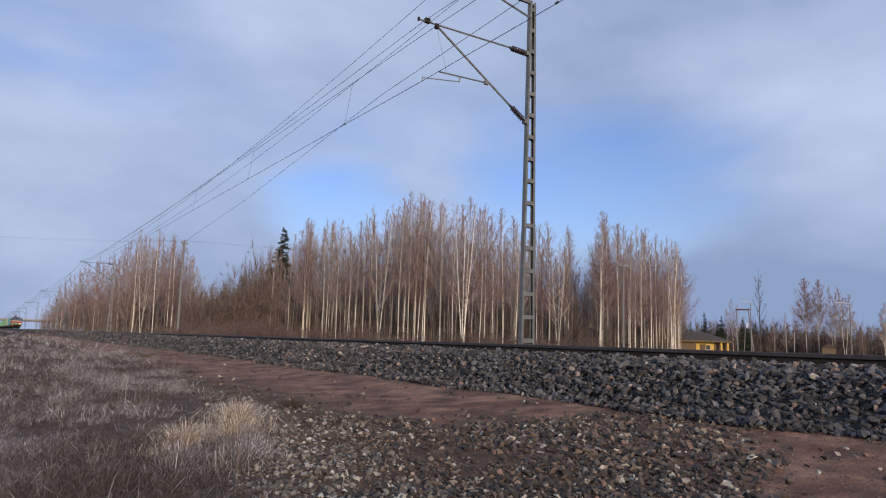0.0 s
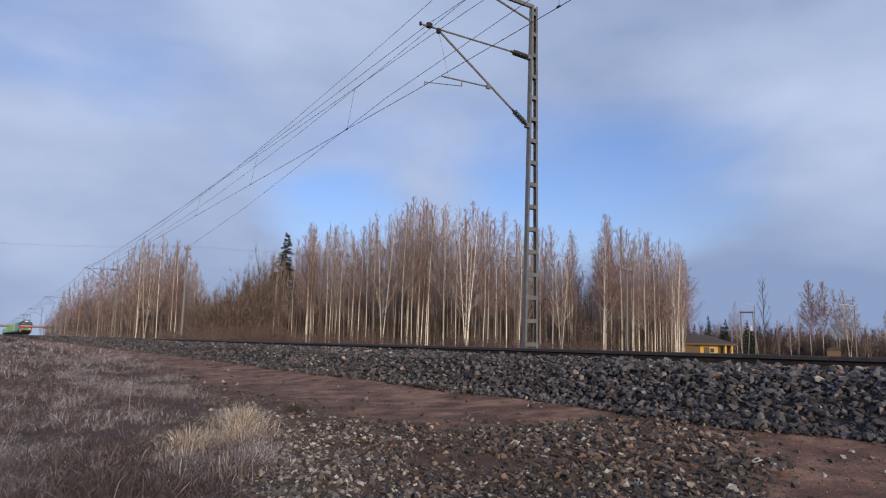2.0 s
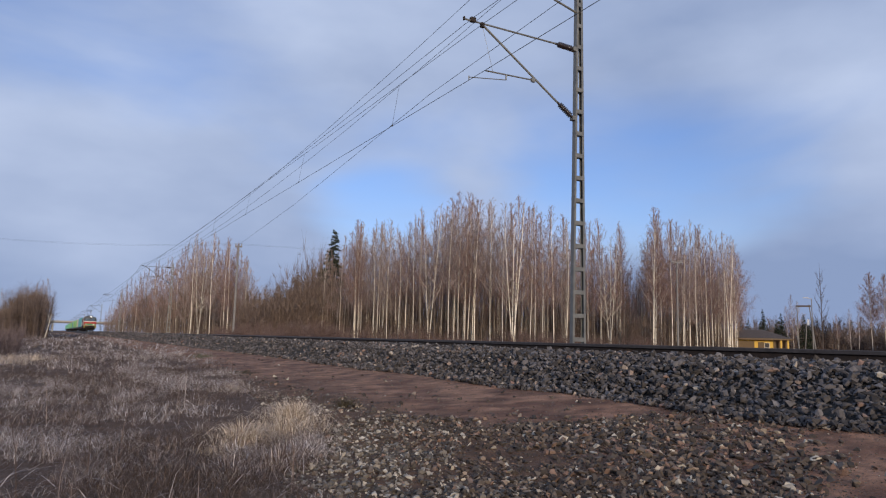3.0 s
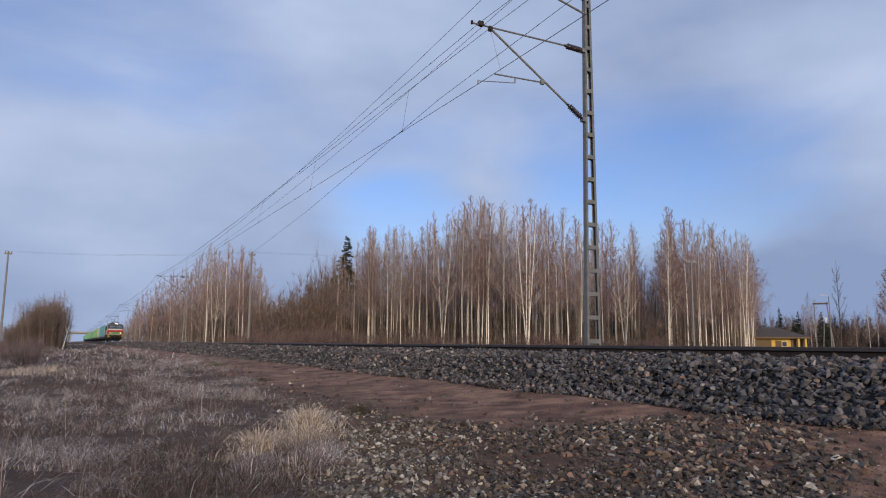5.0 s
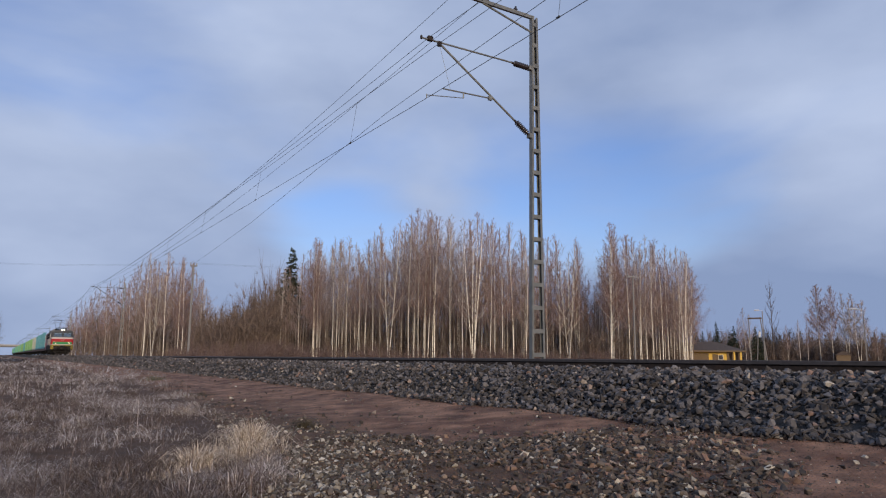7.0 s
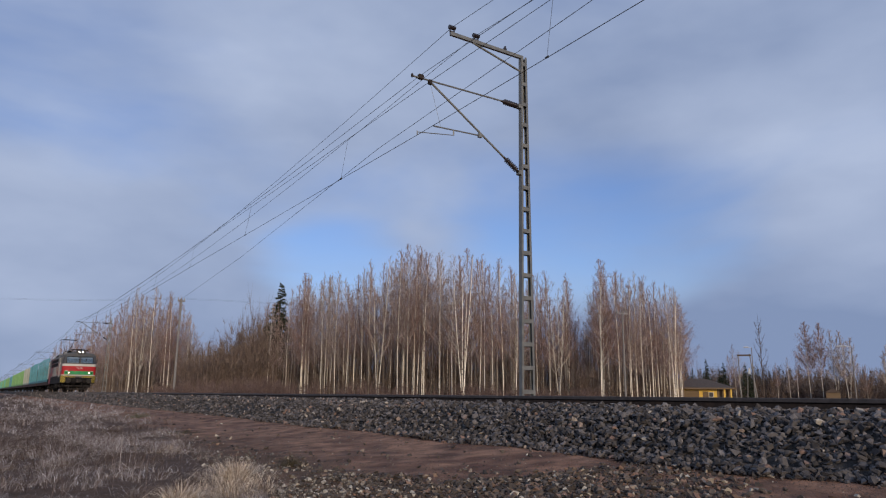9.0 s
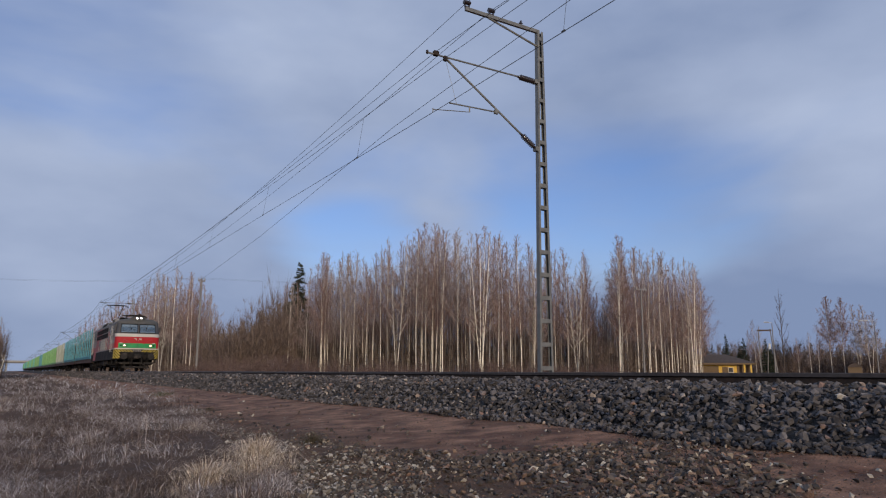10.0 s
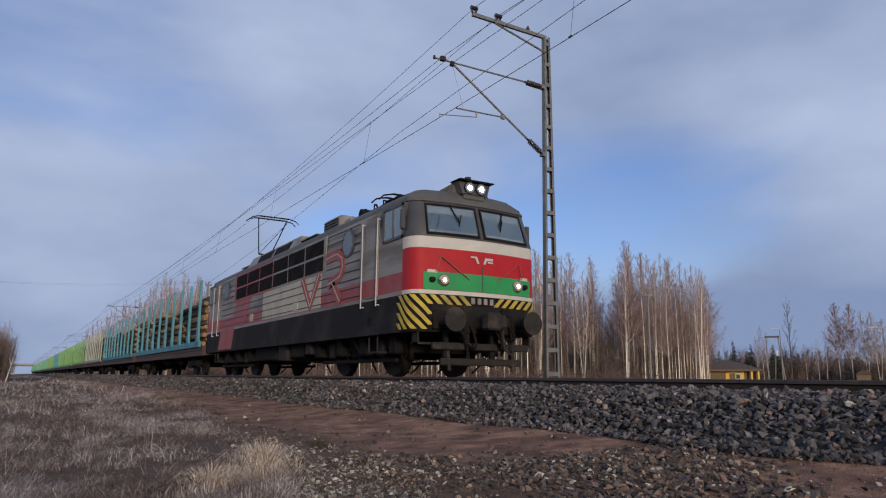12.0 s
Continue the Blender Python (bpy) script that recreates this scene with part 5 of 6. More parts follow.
        part("bulb", disc(bmesh.new(), c + Vector((0, -0.027, 0)), (0, -1, 0), 0.060, 0.012, r2=0.035), M_LAMPHIGH, lamp)
    part("lamp_visor", boxes((-0.44, 0.44, 0.04, 0.44, 4.06, 4.085), bevel=0.008), M_BLACK, t)
    part("lamp_foot", boxes((-0.26, 0.26, 0.16, 0.4, 3.68, 3.80), bevel=0.02), M_ROOF, t)
    part("horn", rods(((0.05, 0.5, 4.0), (0.05, 0.5, 4.27), 0.07), sides=14), M_GEAR, t)
    part("drip_rail", skin(-1.75, 1.75, 3.53, 3.58, 0.03, 22, 1, thick=0.05), M_ROOF, t)

    # flank
    for rear in (False, True):
        flip = (lambda y: LENGTH - y) if rear else (lambda y: y)

        def span(a, b):
            return (flip(a), flip(b)) if not rear else (flip(b), flip(a))

        y0, y1 = span(0.48, 1.28)
        # dark plate on the hull stands in for the unlit cab behind the pane
        part("cab_window_backing", boxes((-HALF - 0.004, -HALF + 0.1, y0 - 0.05, y1 + 0.05, 2.76, 3.50)), M_DARK, t)
        pane = part("cab_window", boxes((-HALF - 0.02, -HALF - 0.014, y0, y1, 2.82, 3.42)), M_GLASS, t, "dark cab side window")
        pane.visible_shadow = False
        for a, b, c, d in ((y0 - 0.05, y1 + 0.05, 2.76, 2.81), (y0 - 0.05, y1 + 0.05, 3.43, 3.48), (y0 - 0.05, y0, 2.76, 3.48), (y1, y1 + 0.05, 2.76, 3.48), ((y0 + y1) / 2 - 0.02, (y0 + y1) / 2 + 0.02, 2.8, 3.44)):
            part("cab_window_frame", boxes((-HALF - 0.03, -HALF, a, b, c, d)), M_DARK, t)
        y0, y1 = span(1.55, 2.2)
        door = part("cab_door", boxes((-HALF - 0.022, -HALF, y0, y1, 1.66, 3.46), bevel=0.008), M_SIDE, t, "grey cab door with bright hand rails")
        part("door_band", boxes((-HALF - 0.027, -HALF - 0.02, y0 + 0.01, y1 - 0.01, 1.69, 2.06)), M_REDFADED, door)
        part("door_recess", boxes((-HALF - 0.03, -HALF - 0.018, y0 + 0.12, y1 - 0.12, 2.3, 3.3), bevel=0.005), M_SIDE, door)
        for y in (y0 - 0.06, y1 + 0.06):
            part("hand_rail", rods(((-HALF - 0.08, y, 1.45), (-HALF - 0.08, y, 3.35), 0.014), ((-HALF, y, 1.48), (-HALF - 0.08, y, 1.48), 0.012), ((-HALF, y, 3.33), (-HALF - 0.08, y, 3.33), 0.012), sides=8), M_WHITE, t, "white vertical hand rail")
        # no hollow is cut: a black plate paints the shade of a foothold
        part("step_recess", boxes((-HALF - 0.006, -HALF + 0.05, (y0 + y1) / 2 - 0.16, (y0 + y1) / 2 + 0.16, 1.05, 1.25)), M_BLACK, t)
        part("cab_step", boxes((-HALF + 0.05, -HALF + 0.3, (y0 + y1) / 2 - 0.22, (y0 + y1) / 2 + 0.22, 0.48, 0.52), (-HALF + 0.06, -HALF + 0.08, (y0 + y1) / 2 - 0.22, (y0 + y1) / 2 - 0.19, 0.48, 0.9), (-HALF + 0.06, -HALF + 0.08, (y0 + y1) / 2 + 0.19, (y0 + y1) / 2 + 0.22, 0.48, 0.9)), M_GEAR, t)
        yc = flip(3.2)
        bm = disc(bmesh.new(), (-HALF - 0.03, yc, 3.08), (1, 0, 0), 0.34, 0.06, sides=28)
        part("porthole_rim", bm, M_DARK, t, smooth=False)
        bm = disc(bmesh.new(), (-HALF - 0.036, yc, 3.08), (1, 0, 0), 0.28, 0.008, sides=28)
        g = part("porthole", bm, M_GLASS, t, "round engine-room window")
        g.visible_shadow = False
    # ribbed flank
    for k in range(9):
        z = 1.78 + 0.205 * k
        for a, b in ((2.55, 4.55), (13.45, 15.1)) if z > 2.55 else ((2.55, 15.1),):
            part("flank_rib", boxes((-HALF - 0.018, -HALF + 0.01, a, b, z - 0.012, z + 0.012), bevel=0.004), M_DARK, t)
    part("cream_panel", side_plate(4.9, 9.9, 1.70, 2.56, 0.006), M_CREAM, t, "yellowed cream flank panel")
    # big red emblem reduced to plain ribbons with a pale inner line
    for line in (((6.30, 2.58), (5.62, 1.78), (5.02, 2.58)), ((4.58, 2.88), (3.86, 2.92), (3.56, 2.78), (3.50, 2.56), (3.66, 2.34), (4.40, 2.22)), ((4.15, 2.24), (3.62, 1.74))):
        bar = part("flank_emblem_ribbon", flank_ribbon(line, 0.27, 0.022), M_REDFADED, t)
        part("emblem_line", flank_ribbon(line, 0.035, 0.028), M_CREAM, bar)
    part("red_skirt_patch", slanted(13.5, 13.2, 0.92, 1.66, 0, 1.9, 0.006), M_REDFADED, t, "faded red patch on the charcoal skirt")
    part("red_slash", slanted(11.8, 11.2, 1.68, 2.55, 0, 1.9, 0.008), M_REDFADED, t, "faded red slash across the flank")
    part("grille_band", side_plate(4.62, 13.4, 2.58, 3.50, 0.010), M_SIDE, t)
    part("red_grille_band", side_plate(9.0, 13.42, 2.56, 3.50, 0.012), M_REDFADED, t)
    cols = 6
    wcol = (13.2 - 4.75) / cols
    for c in range(cols):
        for r in range(2):
            y0, z0 = 4.75 + c * wcol, 2.63 + 0.43 * r
            g = part("grille", boxes((-HALF - 0.016, -HALF, y0 + 0.05, y0 + wcol - 0.05, z0, z0 + 0.37)), M_BLACK, t, "black louvred air intake")
            for k in range(5):
                part("louvre", boxes((-HALF - 0.028, -HALF - 0.015, y0 + 0.05, y0 + wcol - 0.05, z0 + 0.02 + 0.072 * k, z0 + 0.045 + 0.072 * k)), M_BLACK, g)
    for y in (6.6, 10.9):
        part("flank_hatch", side_plate(y, y + 0.35, 1.74, 1.98, 0.02, bevel=0.004), M_CREAM, t)

    # roof gear
    bm = bmesh.new()
    q = [(-1.40, 3.64), (1.40, 3.64), (1.22, 4.02), (-1.22, 4.02)]
    ends = [[bm.verts.new((x, y + (0.25 * (1 if y < 10 else -1) if z > 4 else 0), z)) for x, z in q] for y in (7.2, 12.6)]
    for i in range(4):
        bm.faces.new((ends[0][i], ends[0][(i + 1) % 4], ends[1][(i + 1) % 4], ends[1][i]))
    bm.faces.new(ends[0][::-1])
    bm.faces.new(ends[1])
    bmesh.ops.recalc_face_normals(bm, faces=bm.faces)
    part("roof_monitor", bm, M_SIDE, t)
    for k in range(2):
        bm = bmesh.new()
        y0 = 8.1 + 1.75 * k
        v = [bm.verts.new(p) for p in ((-1.375, y0, 3.71), (-1.375, y0 + 1.5, 3.71), (-1.265, y0 + 1.5, 3.96), (-1.265, y0, 3.96))]
        w = [bm.verts.new(x.co + Vector((0.08, 0, -0.02))) for x in v]
        bm.faces.new(v)
        bm.faces.new(w[::-1])
        for i in range(4):
            bm.faces.new((v[i], w[i], w[(i + 1) % 4], v[(i + 1) % 4]))
        bmesh.ops.recalc_face_normals(bm, faces=bm.faces)
        part("roof_grille", bm, M_BLACK, t)
    part("roof_box", boxes((-1.15, -0.2, 4.75, 5.9, 3.75, 4.14), bevel=0.05), M_SIDE, t)
    part("roof_duct", boxes((-1.05, 0.4, 4.25, 4.75, 3.75, 4.02), bevel=0.08), M_SIDE, t)
    for y in (2.6, 3.1, 3.7):
        part("roof_cable", bent(((-0.95, y, 3.84), (-0.9, y + 0.1, 4.1), (-0.75, y + 0.3, 4.16), (-0.6, y + 0.5, 4.02), (-0.55, y + 0.7, 3.86)), 0.022), M_BLACK, t)
    part("roof_walkway", boxes((-1.3, -1.1, 6.0, 13.6, 3.80, 3.83)), M_ROOF, t)
    for k in range(4):
        part("roof_box_louvre", boxes((-1.17, -1.14, 4.85, 5.8, 3.82 + 0.07 * k, 3.85 + 0.07 * k)), M_GEAR, t)
    part("air_tank", rods(((-0.9, 4.0, 4.02), (-0.4, 4.0, 4.02), 0.14), sides=14), M_BLACK, t)
    for y in (3.6, 6.4, 13.0, 13.7):
        for x in (-0.6, 0.6):
            bm = rods(((x, y, 3.8), (x, y, 4.14), 0.035), sides=8)
            part("roof_insulator", bm, M_INSUL, t)
    part("busbar", rods(((-0.6, 2.2, 4.15), (-0.6, 6.6, 4.15), 0.022), ((0.6, 2.2, 4.15), (0.6, 6.6, 4.15), 0.022), sides=6), M_BLACK, t)

    def pantograph(yc, raised):
        base = part("pantograph_base", boxes((-0.62, -0.56, yc - 0.9, yc + 0.9, 3.98, 4.04), (0.56, 0.62, yc - 0.9, yc + 0.9, 3.98, 4.04), (-0.62, 0.62, yc - 0.85, yc - 0.79, 3.98, 4.05), (-0.62, 0.62, yc + 0.79, yc + 0.85, 3.98, 4.05)), M_BLACK, t)
        for x in (-0.58, 0.58):
            for y in (yc - 0.8, yc + 0.8):
                part("pantograph_insulator", rods(((x, y, 3.78), (x, y, 3.98), 0.06, 0.045), sides=10), M_INSUL, base)
        if raised:
            knee, top = 4.72, 5.98
            arms = [((-0.2, yc - 0.7, 4.04), (-0.14, yc + 0.85, knee), 0.035), ((0.2, yc - 0.7, 4.04), (0.14, yc + 0.85, knee), 0.035),
                    ((-0.24, yc + 0.85, knee), (0.24, yc + 0.85, knee), 0.028),
                    ((-0.24, yc + 0.85, knee), (-0.56, yc, top), 0.022), ((0.24, yc + 0.85, knee), (0.56, yc, top), 0.022),
                    ((-0.24, yc + 0.85, knee), (0.5, yc + 0.15, top - 0.22), 0.012), ((-0.56, yc, top), (0.56, yc, top), 0.018),
                    ((-0.1, yc - 0.5, 4.1), (-0.1, yc + 0.75, knee - 0.22), 0.014)]
            zt = top
        else:
            zt = 4.28
            arms = [((-0.6, yc - 1.0, 4.14), (-0.5, yc + 0.4, zt), 0.022), ((0.6, yc - 1.0, 4.14), (0.5, yc + 0.4, zt), 0.022),
                    ((-0.6, yc + 1.0, 4.12), (-0.5, yc - 0.4, zt), 0.022), ((0.6, yc + 1.0, 4.12), (0.5, yc - 0.4, zt), 0.022), ((-0.6, yc - 1.0, 4.14), (0.6, yc - 1.0, 4.14), 0.02)]
        for arm in arms:
            part("pantograph_arm", rods(arm, sides=6), M_BLACK, base)
        for dy in (-0.2, 0.2):
            part("collector_strip", rods(((-0.6, yc + dy, zt + 0.04), (0.6, yc + dy, zt + 0.04), 0.028), ((-0.6, yc + dy, zt + 0.04), (-0.85, yc + dy, zt - 0.02), 0.02), ((-0.85, yc + dy, zt - 0.02), (-0.98, yc + dy, zt - 0.14), 0.018),
                                         ((0.6, yc + dy, zt + 0.04), (0.85, yc + dy, zt - 0.02), 0.02), ((0.85, yc + dy, zt - 0.02), (0.98, yc + dy, zt - 0.14), 0.018), sides=6), M_BLACK, base)

    pantograph(3.0, False)
    pantograph(14.4, True)

    # running gear
    wheels = []
    for pivot in (3.52, 14.18):
        b = part("bogie_frame", boxes((-1.12, -0.98, pivot - 2.0, pivot + 2.0, 0.55, 0.86), (0.98, 1.12, pivot - 2.0, pivot + 2.0, 0.55, 0.86), (-1.1, 1.1, pivot - 0.3, pivot + 0.3, 0.42, 0.9), (-1.0, 1.0, pivot - 2.05, pivot - 1.9, 0.5, 0.75), (-1.0, 1.0, pivot + 1.9, pivot + 2.05, 0.5, 0.75), bevel=0.03), M_BLACK, t, "oily black bogie frame")
        for s in (-1, 1):
            part("lower_tie_bar", boxes((s * 1.10 - 0.04, s * 1.10 + 0.04, pivot - 2.1, pivot + 2.1, 0.30, 0.38), bevel=0.01), M_BLACK, b)
            part("damper", rods(((s * 1.2, pivot - 0.5, 0.5), (s * 1.2, pivot + 0.1, 0.95), 0.045), sides=8), M_GEAR, b)
            for y in (pivot - 2.25, pivot - 0.72, pivot + 0.62, pivot + 2.1):
                part("sand_box", boxes((s * 1.16 - 0.14, s * 1.16 + 0.14, y - 0.14, y + 0.18, 0.46, 0.92), bevel=0.03), M_BLACK, b)
                part("sand_pipe", bent(((s * 1.1, y, 0.5), (s * 0.95, y + 0.12, 0.25), (s * 0.8, y + 0.2, 0.08)), 0.022), M_BLACK, b)
        for dy in (-1.37, 1.37):
            for s in (-1, 1):
                part("axle_box", boxes((s * 1.02 - 0.16, s * 1.02 + 0.16, pivot + dy - 0.2, pivot + dy + 0.2, 0.42, 0.82), bevel=0.05), M_GEAR, b)
                for o in (-0.34, 0.34):
                    bm = bmesh.new()
                    for k in range(6):
                        disc(bm, (s * 1.04, pivot + dy + o, 0.50 + 0.06 * k), (0, 0, 1), 0.085, 0.03, sides=12)
                    rod(bm, (s * 1.04, pivot + dy + o, 0.48), (s * 1.04, pivot + dy + o, 0.88), 0.05, sides=8)
                    part("coil_spring", bm, M_BLACK, b)
                part("brake_shoe", boxes((s * 0.77 - 0.05, s * 0.77 + 0.05, pivot + dy * 1.53 - 0.04, pivot + dy * 1.53 + 0.04, 0.35, 0.8)), M_BLACK, b)
            wheels.append(wheelset("wheelset", 0.625, t, (0, pivot + dy, 0.625), M_WHEEL))
    for x0, x1, y0, y1, z0, m in ((-1.35, -0.5, 7.9, 8.7, 0.42, M_GEAR), (-1.3, 1.3, 6.6, 7.7, 0.5, M_BLACK), (-1.3, 1.3, 9.0, 11.2, 0.46, M_BLACK), (-1.38, -0.9, 5.9, 6.3, 0.55, M_GEAR)):
        part("underfloor_box", boxes((x0, x1, y0, y1, z0, 0.9), bevel=0.03), m, t)
    part("rear_buffer_beam", boxes((-1.25, 1.25, LENGTH - 0.5, LENGTH + 0.02, 0.86, 1.38), bevel=0.03), M_BLACK, t)
    for s in (-1, 1):
        part("rear_buffer", rods(((s * 0.92, LENGTH, 1.08), (s * 0.92, LENGTH + 0.5, 1.08), 0.1), ((s * 0.92, LENGTH + 0.5, 1.08), (s * 0.92, LENGTH + 0.58, 1.08), 0.23), sides=16), M_GEAR, t)
    return t, wheels


loco, loco_wheels = build_loco()

# ---- timber wagons ----
WAGON = 21.0
M_FRAME = material("rust_brown_frame", (0.06, 0.037, 0.032), 0.75, var=0.3, scale=4, second=(0.05, 0.04, 0.037))
LOG_COLOURS = [(0.0, (0.030, 0.027, 0.028)), (0.45, (0.075, 0.064, 0.060)), (0.75, (0.15, 0.105, 0.068)), (1.0, (0.26, 0.18, 0.10))]
M_LOG = pieces_material("pine_log_bark", LOG_COLOURS, 0.95, node="ShaderNodeObjectInfo", sock="Random", bump=0.01)
M_LOGJ = pieces_material("pine_log_bark_joined", LOG_COLOURS, 0.95, bump=0.01)
M_LOGEND = material("sawn_log_end", (0.25, 0.155, 0.075), 0.85, var=0.2, scale=14, obrand=0.25)


def log_mesh(r, length, sides, rng, name="log", mats=(M_LOG, M_LOGEND)):
    bm = bmesh.new()
    rings = []
    for y in (0, length * 0.5, length):
        rings.append([bm.verts.new((r * rng.uniform(0.92, 1.06) * math.cos(2 * math.pi * i / sides), y, r * rng.uniform(0.92, 1.06) * math.sin(2 * math.pi * i / sides))) for i in range(sides)])
    for a, b in zip(rings, rings[1:]):
        for i in range(sides):
            f = bm.faces.new((a[i], a[(i + 1) % sides], b[(i + 1) % sides], b[i]))
            f.smooth = True
    for r0 in (rings[0], rings[-1]):
        bm.faces.new(r0).material_index = 1
    bmesh.ops.recalc_face_normals(bm, faces=bm.faces)
    me = bpy.data.meshes.new(name)
    bm.to_mesh(me)
    bm.free()
    for m in mats:
        me.materials.append(m)
    return me


def build_wagon(colour, single_logs, label, seed):
    rng = np.random.default_rng(seed)
    t = thing("timber_wagon", (TRACK_X, 0, 0), label, "freight wagon", "timber wagons of the train")
    paint = material("wagon_paint", colour, 0.6, var=0.12, scale=3, second=tuple(c * 0.7 for c in colour), spots=(0.5, 0.75), spot_scale=2.0, obrand=0.12)
    part("underframe", boxes((-1.38, 1.38, 0.35, 20.25, 1.02, 1.22), (-1.36, -1.22, 0.4, 20.2, 0.80, 1.04), (1.22, 1.36, 0.4, 20.2, 0.80, 1.04), (-0.3, 0.3, 0.4, 20.2, 0.7, 1.0), bevel=0.02), M_FRAME, t, "rusty brown underframe")
    for k in range(10):
        y = 1.2 + 2.02 * k
        for s in (-1, 1):
            bm = bmesh.new()
            prof = [(0.38, 1.22), (0.19, 1.55), (0.085, 2.2), (0.042, 4.0 + 0.18 * rng.random())]
            for sgn in (0,):
                outer = [[bm.verts.new((s * 1.42 + dx, y + dy, z)) for dx, dy in ((-0.05, -w), (0.05, -w), (0.05, w), (-0.05, w))] for w, z in prof]
                for a, b in zip(outer, outer[1:]):
                    for i in range(4):
                        bm.faces.new((a[i], a[(i + 1) % 4], b[(i + 1) % 4], b[i]))
                bm.faces.new(outer[-1])
                bm.faces.new(outer[0][::-1])
            bmesh.ops.recalc_face_normals(bm, faces=bm.faces)
            part("stake", bm, paint, t)
    for s in (-1, 1):
        part("side_sill", boxes((s * 1.42 - 0.05, s * 1.42 + 0.05, 0.7, 19.9, 1.18, 1.42), bevel=0.01), paint, t)
    for y in (0.42, 20.1):
        for x in (-1.1, -0.37, 0.37, 1.1):
            part("end_post", boxes((x - 0.06, x + 0.06, y, y + 0.1, 1.2, 2.5)), paint, t)
        part("end_rail", boxes((-1.2, 1.2, y, y + 0.1, 2.4, 2.5)), paint, t)
    # load
    meshes = [log_mesh(r, 4.55, 9, rng) for r in (0.065, 0.08, 0.10, 0.125)]
    V, F, FE = [], [], []
    verts_rest, faces_rest = [], []
    for stack in range(4):
        y0 = 0.75 + 4.85 * stack
        top = rng.uniform(3.2, 3.9)
        z, row = 1.36, 0
        while z < top:
            x = -1.22 + (0.12 if row % 2 else 0)
            hump = top - z
            while x < 1.25:
                k = rng.integers(4)
                r = (0.065, 0.08, 0.10, 0.125)[k]
                if not (hump < 0.5 and abs(x) > 0.55 + hump):
                    dy, dz = rng.uniform(-0.18, 0.18), rng.uniform(-0.035, 0.035)
                    shown = x < -1.05 or hump < 0.22 or (stack == 0 and rng.random() < 0.3)
                    if single_logs and shown:
                        ob = new("log", meshes[k])
                        ob.parent = t
                        ob.location, ob.rotation_euler = (x, y0 + dy, z + dz), (0, rng.uniform(0, 6), 0)
                    elif shown or rng.random() < 0.2:
                        at = len(verts_rest)
                        for yy in (y0 + dy, y0 + dy + 4.55):
                            for i in range(6):
                                verts_rest.append((x + r * math.cos(i * 1.047), yy, z + dz + r * math.sin(i * 1.047)))
                        for i in range(6):
                            faces_rest.append((at + i, at + (i + 1) % 6, at + 6 + (i + 1) % 6, at + 6 + i))
                        faces_rest.append(tuple(range(at, at + 6)))
                        faces_rest.append(tuple(range(at + 11, at + 5, -1)))
                x += 2 * r + 0.01
            z += 0.17
            row += 1
    tagged(pydata("log_pile", verts_rest, faces_rest, M_LOGJ, t), kind="stuff")
    # running gear
    for pivot in (3.2, 17.4):
        b = part("bogie_frame", boxes((-1.1, -0.98, pivot - 1.35, pivot + 1.35, 0.42, 0.66), (0.98, 1.1, pivot - 1.35, pivot + 1.35, 0.42, 0.66), (-1.1, 1.1, pivot - 0.2, pivot + 0.2, 0.4, 0.8), bevel=0.03), M_BLACK, t)
        for dy in (-0.9, 0.9):
            wheelset("wheelset", 0.46, t, (0, pivot + dy, 0.46), M_WHEEL)
            for s in (-1, 1):
                part("axle_box", boxes((s * 1.04 - 0.1, s * 1.04 + 0.1, pivot + dy - 0.14, pivot + dy + 0.14, 0.32, 0.6), bevel=0.03), M_BLACK, b)
    for y in (0.0, 20.4):
        g = 1 if y else -1
        for s in (-1, 1):
            part("buffer", rods(((s * 0.9, y - g * 0.1, 1.05), (s * 0.9, y + g * 0.22, 1.05), 0.08), ((s * 0.9, y + g * 0.22, 1.05), (s * 0.9, y + g * 0.28, 1.05), 0.2), sides=12), M_BLACK, t)
        part("end_beam", boxes((-1.3, 1.3, y - 0.1 + (0.4 if y == 0 else -0.4), y + 0.1 + (0.4 if y == 0 else -0.4), 0.82, 1.2), bevel=0.02), M_FRAME, t)
        part("draw_hook", boxes((-0.1, 0.1, y - 0.35, y + 0.35, 0.95, 1.12), bevel=0.02), M_BLACK, t)
    for y in (7.5, 11.5):
        part("brake_tank", rods(((-0.6, y, 0.68), (-0.6, y + 1.4, 0.68), 0.17), sides=12), M_BLACK, t)
    return t


def build_train():
    kinds = {
        "B": build_wagon((0.065, 0.235, 0.29), True, "bright blue staked wagon loaded with pine logs", 1),
        "G": build_wagon((0.30, 0.33, 0.28), False, "pale grey-green staked wagon loaded with logs", 2),
        "N": build_wagon((0.15, 0.33, 0.12), False, "bright green staked wagon loaded with logs", 3),
        "T": build_wagon((0.11, 0.34, 0.25), False, "turquoise green staked wagon loaded with logs", 4)}
    first = set()
    wagons = []
    for i, k in enumerate("BBGNNNBNNTNTTNTTBTTNT"):
        w = kinds[k]
        if k in first:
            w = copy_thing(w, pose(TRACK_X, 0, 0))
        first.add(k)
        wagons.append((w, LENGTH + 0.75 + WAGON * i))
    return wagons


wagons = build_train()


# ---- poles, house and far things ----
M_YELLOWWALL = material("yellow_painted_boards", (0.72, 0.48, 0.10), 0.8, var=0.12, scale=4, second=(0.5, 0.33, 0.09), stretch=(8, 8, 0.6))
M_BROWNWALL = material("brown_boards", (0.16, 0.115, 0.07), 0.85, var=0.2, scale=4, stretch=(8, 8, 0.6))
M_TILEROOF = material("dark_brown_roof", (0.085, 0.065, 0.055), 0.85, var=0.25, scale=3, bump=0.02)
